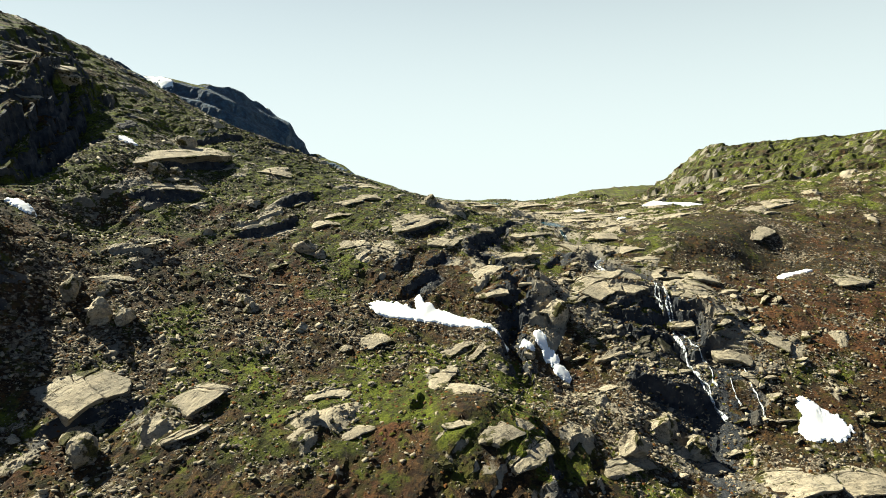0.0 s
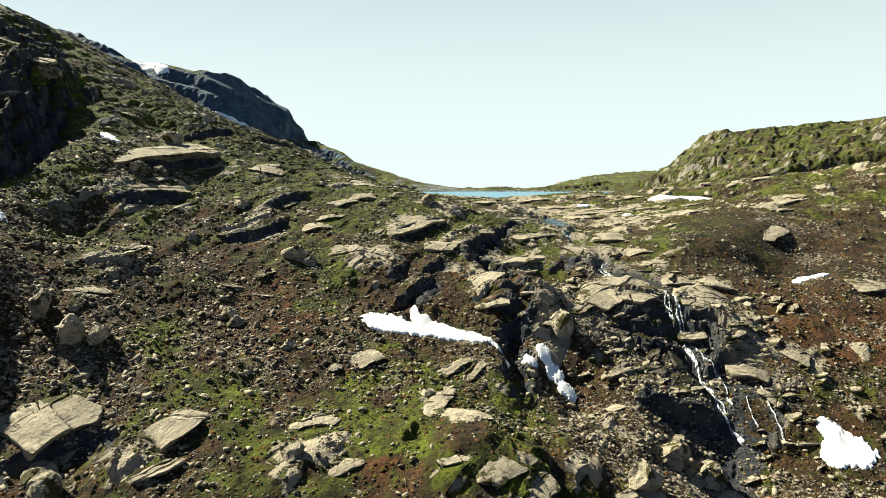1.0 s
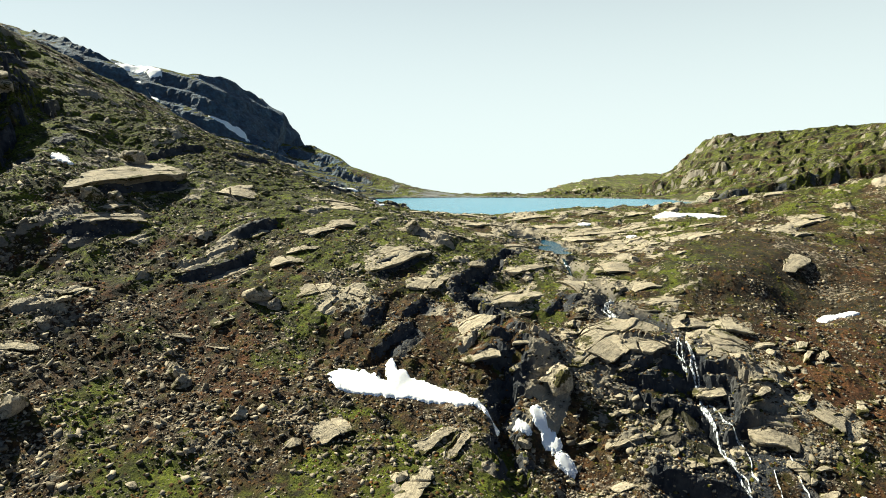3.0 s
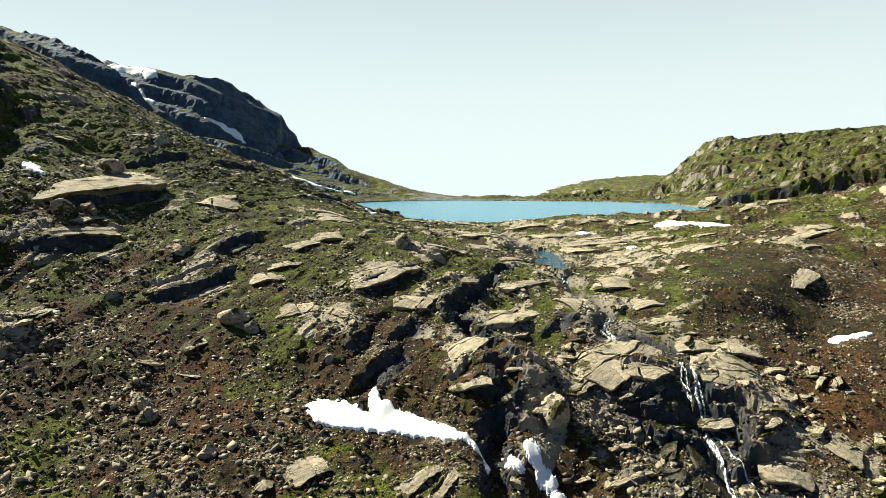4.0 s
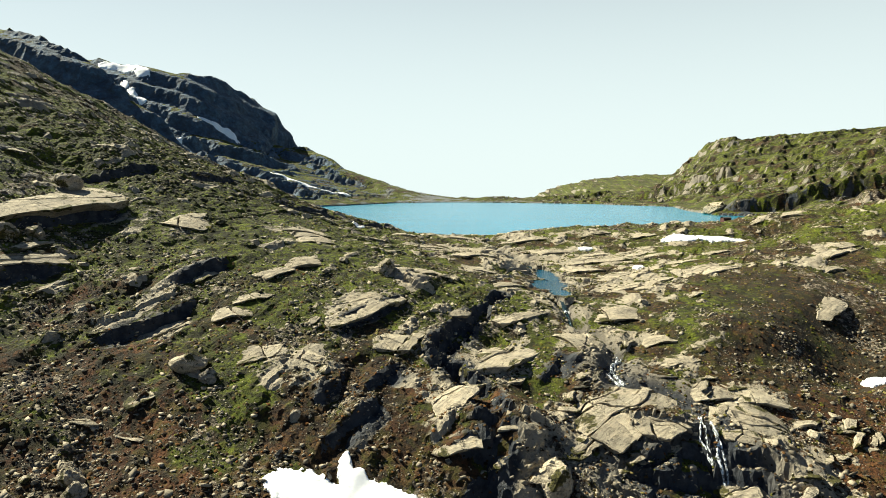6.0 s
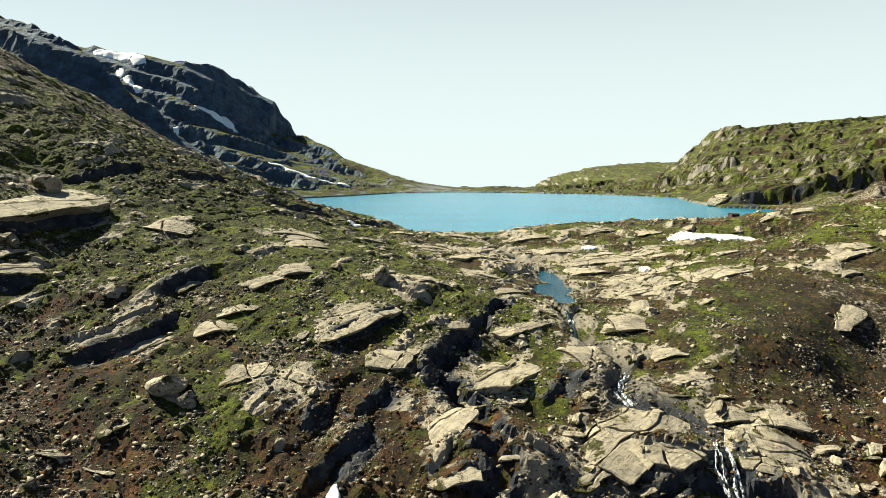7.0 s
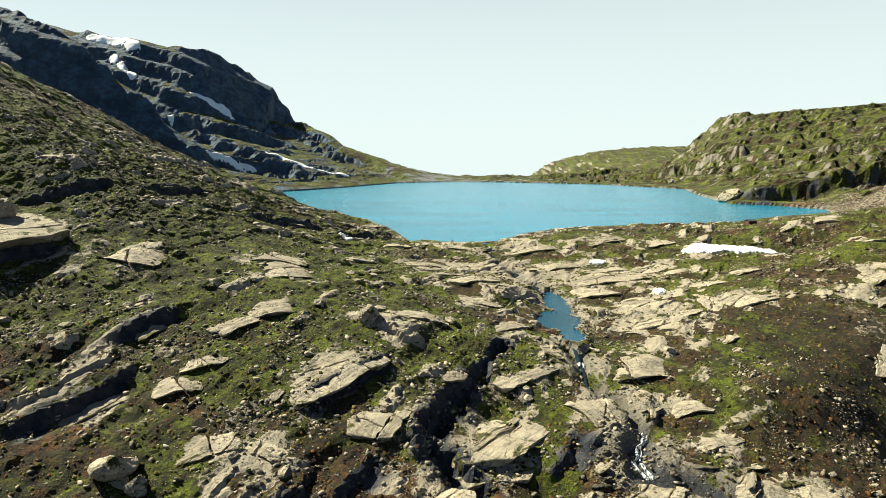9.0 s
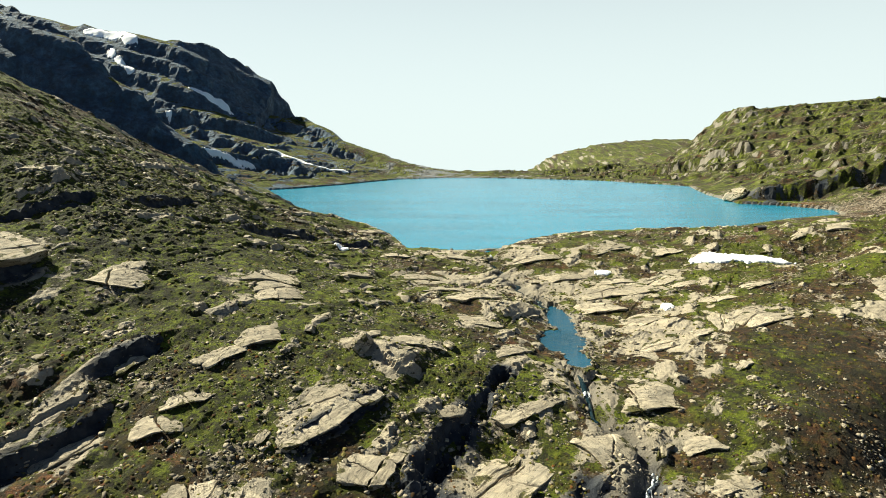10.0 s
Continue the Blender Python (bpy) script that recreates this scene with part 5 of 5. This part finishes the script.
def scatter(name, templates, x, y, size, mat, label, category, rng, sink, tilt=0.28):
    z = on_ground(x, y)
    allv, allf, count = [], [], 0
    kind = rng.integers(0, len(templates), len(x))
    for k, (tv, tf) in enumerate(templates):
        idx = np.nonzero(kind == k)[0]
        n = len(idx)
        if not n:
            continue
        yaw, tx, ty = rng.uniform(0, 6.283, n), rng.normal(0, tilt, n), rng.normal(0, tilt, n)
        c, s = np.cos(yaw), np.sin(yaw)
        st = size[idx]
        px = tv[None, :, 0] * c[:, None] - tv[None, :, 1] * s[:, None]
        py = tv[None, :, 0] * s[:, None] + tv[None, :, 1] * c[:, None]
        pz = tv[None, :, 2] + px * tx[:, None] + py * ty[:, None]
        v = np.stack([x[idx][:, None] + px * st[:, None], y[idx][:, None] + py * st[:, None], z[idx][:, None] + (pz + sink) * st[:, None]], -1).reshape(-1, 3)
        f = (tf[None] + (np.arange(n) * len(tv))[:, None, None]).reshape(-1, 3) + count
        allv.append(v), allf.append(f)
        count += len(v)
    v, f = np.vstack(allv), np.vstack(allf)
    mesh = bpy.data.meshes.new(name)
    mesh.vertices.add(len(v))
    mesh.vertices.foreach_set("co", v.ravel())
    mesh.loops.add(f.size)
    mesh.loops.foreach_set("vertex_index", f.ravel().astype(np.int32))
    mesh.polygons.add(len(f))
    mesh.polygons.foreach_set("loop_start", np.arange(0, f.size, 3, dtype=np.int32))
    mesh.update()
    mesh.validate()
    mesh.materials.append(mat)
    return tagged(new(name, mesh), label, category, kind="stuff")


SNOW_SPOTS = [(-8, 105.4, 3.4), (-3.5, 106, 4.2), (1.5, 105.4, 4.0), (5, 104.6, 2.4), (16, 103, 2.6), (18.3, 99.9, 1.6), (53.6, 91.4, 4.4), (71.8, 134.8, 3.2), (76, 221, 6), (84, 221, 6)]


def spots(rng, n, x0, x1, y0, y1, weight):
    x, y = rng.uniform(x0, x1, n), rng.uniform(y0, y1, n)
    inside = (np.abs(x - 6) < 22 + 0.75 * y) & (lake_distance(x, y) > 1.0)
    for cx, cy, r in SNOW_SPOTS:
        inside &= np.hypot(x - cx, 1.3 * (y - cy)) > r
    st, sw = to_line(x, y, [tuple(p) for p in STREAM])
    keep = inside & (pool_form(x, y, 0, 0) < -0.3) & (rng.uniform(0, 1, n) < weight(x, y)) & (st > sw * 0.8)
    return x[keep], y[keep]


def stony(x, y):
    w = 0.30 + 0.55 * fbm(x, y, 9, 3, 97) + 0.30 * bell(x, y, -50, 94, 16, 18) + 0.5 * bell(x, y, 30, 90, 13, 15) + 0.15 * bell(x, y, -15, 92, 28, 14) + 0.25 * bell(x, y, 80, 150, 12, 18) + 0.35 * bell(x, y, 30, 172, 6, 18)
    w = w + 0.45 * fbm(x, y, 3.2, 2, 98)
    return np.clip(w - 0.32 * bell(x, y, 66, 156, 24, 22) - 0.05 * bell(x, y, -42, 165, 34, 34) - 0.3 * bell(x, y, 0, 79, 12, 10) - 0.10 * bell(x, y, 86, 146, 36, 28), 0.05, 1)


def turfed(x, y):
    return 1 - 0.9 * smooth(0.25, 0.5, ground_parts(x, y)[1])


def grassy(x, y):
    return np.clip(0.15 - 0.6 * bell(x, y, 86, 146, 36, 28) + 0.75 * smooth(108, 150, y + 0.25 * np.abs(x - 10)) + 0.5 * fbm(x, y, 22, 3, 90), 0, 1)


rng = np.random.default_rng(7)
STONE_SHAPES = [hull_template(8, 500 + k, 0.30 + 0.06 * (k % 5)) for k in range(16)]
x, y = spots(rng, 150000, -75, 90, 56, 150, stony)
scatter("scree", STONE_SHAPES, x, y, 0.10 + 0.11 * rng.pareto(1.8, len(x)).clip(0, 5.0), STONES, "loose angular stones scattered over heath and turf", "stones", rng, 0.10)
x, y = spots(rng, 60000, -120, 140, 150, 262, stony)
scatter("scree", STONE_SHAPES, x, y, 0.12 + 0.13 * rng.pareto(1.8, len(x)).clip(0, 5.0), STONES, "loose stones strewn over the upper slope and lake rim", "stones", rng, 0.10)


def rubble(x, y):
    return np.clip(0.5 * bell(x, y, 36, 97, 15, 11) + 0.4 * bell(x, y, 26, 108, 7, 10) + 0.9 * bell(x, y, -66, 132, 9, 22) + 0.7 * bell(x, y, -46, 84, 14, 14) + 0.5 * bell(x, y, 50, 112, 9, 9) + 0.5 * bell(x, y, -22, 102, 24, 10), 0, 1)


x, y = spots(rng, 34000, -80, 66, 62, 158, rubble)
scatter("rubble", STONE_SHAPES, x, y, 0.20 + 0.24 * rng.pareto(2.4, len(x)).clip(0, 3.5), STONES, "jumbled angular rubble below the rock steps", "stones", rng, 0.06, 0.4)


def plant_material(name, dark, light, dry):
    m, nt, b = material(name)
    k = Nodes(nt)
    r = k.island()
    c = k.mix(k.ramp(r, 0.1, 0.7), dark, light)
    c = k.mix(k.ramp(r, 0.80, 0.95), c, dry)
    k.put(b.inputs["Base Color"], k.scale(c, k.ramp(k.noise(6, 4, 0.7), 0.3, 0.7, 0.6, 1.3)))
    k.put(b.inputs["Roughness"], 0.95)
    b.inputs["Specular IOR Level"].default_value = 0.1
    return m


TURF_PLANT = plant_material("grass_tussock", (0.018, 0.018, 0.004), (0.084, 0.078, 0.012), (0.16, 0.13, 0.045))
HEATH_PLANT = plant_material("heath_cushion", (0.017, 0.011, 0.006), (0.080, 0.048, 0.020), (0.13, 0.056, 0.017))
TUFTS = [tuft_template(700 + k) for k in range(10)]
x, y = spots(rng, 42000, -110, 125, 60, 235, lambda a, b: grassy(a, b) * turfed(a, b))
scatter("grass", TUFTS, x, y, 0.22 + 0.55 * rng.uniform(0, 1, len(x)) ** 2, TURF_PLANT, "olive grass tussocks on the hillside", "grass", rng, 0.0, 0.2)
x, y = spots(rng, 30000, -75, 95, 58, 150, lambda a, b: (1 - grassy(a, b)) * turfed(a, b))
scatter("heath", TUFTS, x, y, 0.22 + 0.5 * rng.uniform(0, 1, len(x)) ** 2, HEATH_PLANT, "brown heath cushions on the lower slope", "heath", rng, 0.0, 0.2)

# single stones large enough to tell apart, nearest to the path
stone_meshes = []
for k in range(12):
    bm = boulder_mesh(1.0, 0.46, 1500 + k, 0.5)
    mesh = bpy.data.meshes.new("stone")
    bm.to_mesh(mesh)
    bm.free()
    mesh.materials.append(ROCK)
    stone_meshes.append(mesh)
x, y = spots(rng, 900, -66, 76, 62, 200, lambda a, b: 0.25 + 0.75 * stony(a, b))
x, y = x[:290], y[:290]
z = on_ground(x, y)
for k in range(len(x)):
    s = 0.65 + 0.5 * min(3.2, rng.pareto(2.0))
    ob = new("stone", stone_meshes[k % 12])
    ob.matrix_world = pose(x[k], y[k], z[k] + 0.06 * s, rng.uniform(-15, 15), rng.uniform(-15, 15), rng.uniform(0, 360)) @ Matrix.Scale(s, 4)
    tagged(ob, "large loose stone lying on the slope" if s > 1.3 else "loose stone half sunk in the turf", "stone", "loose stones on the slope")
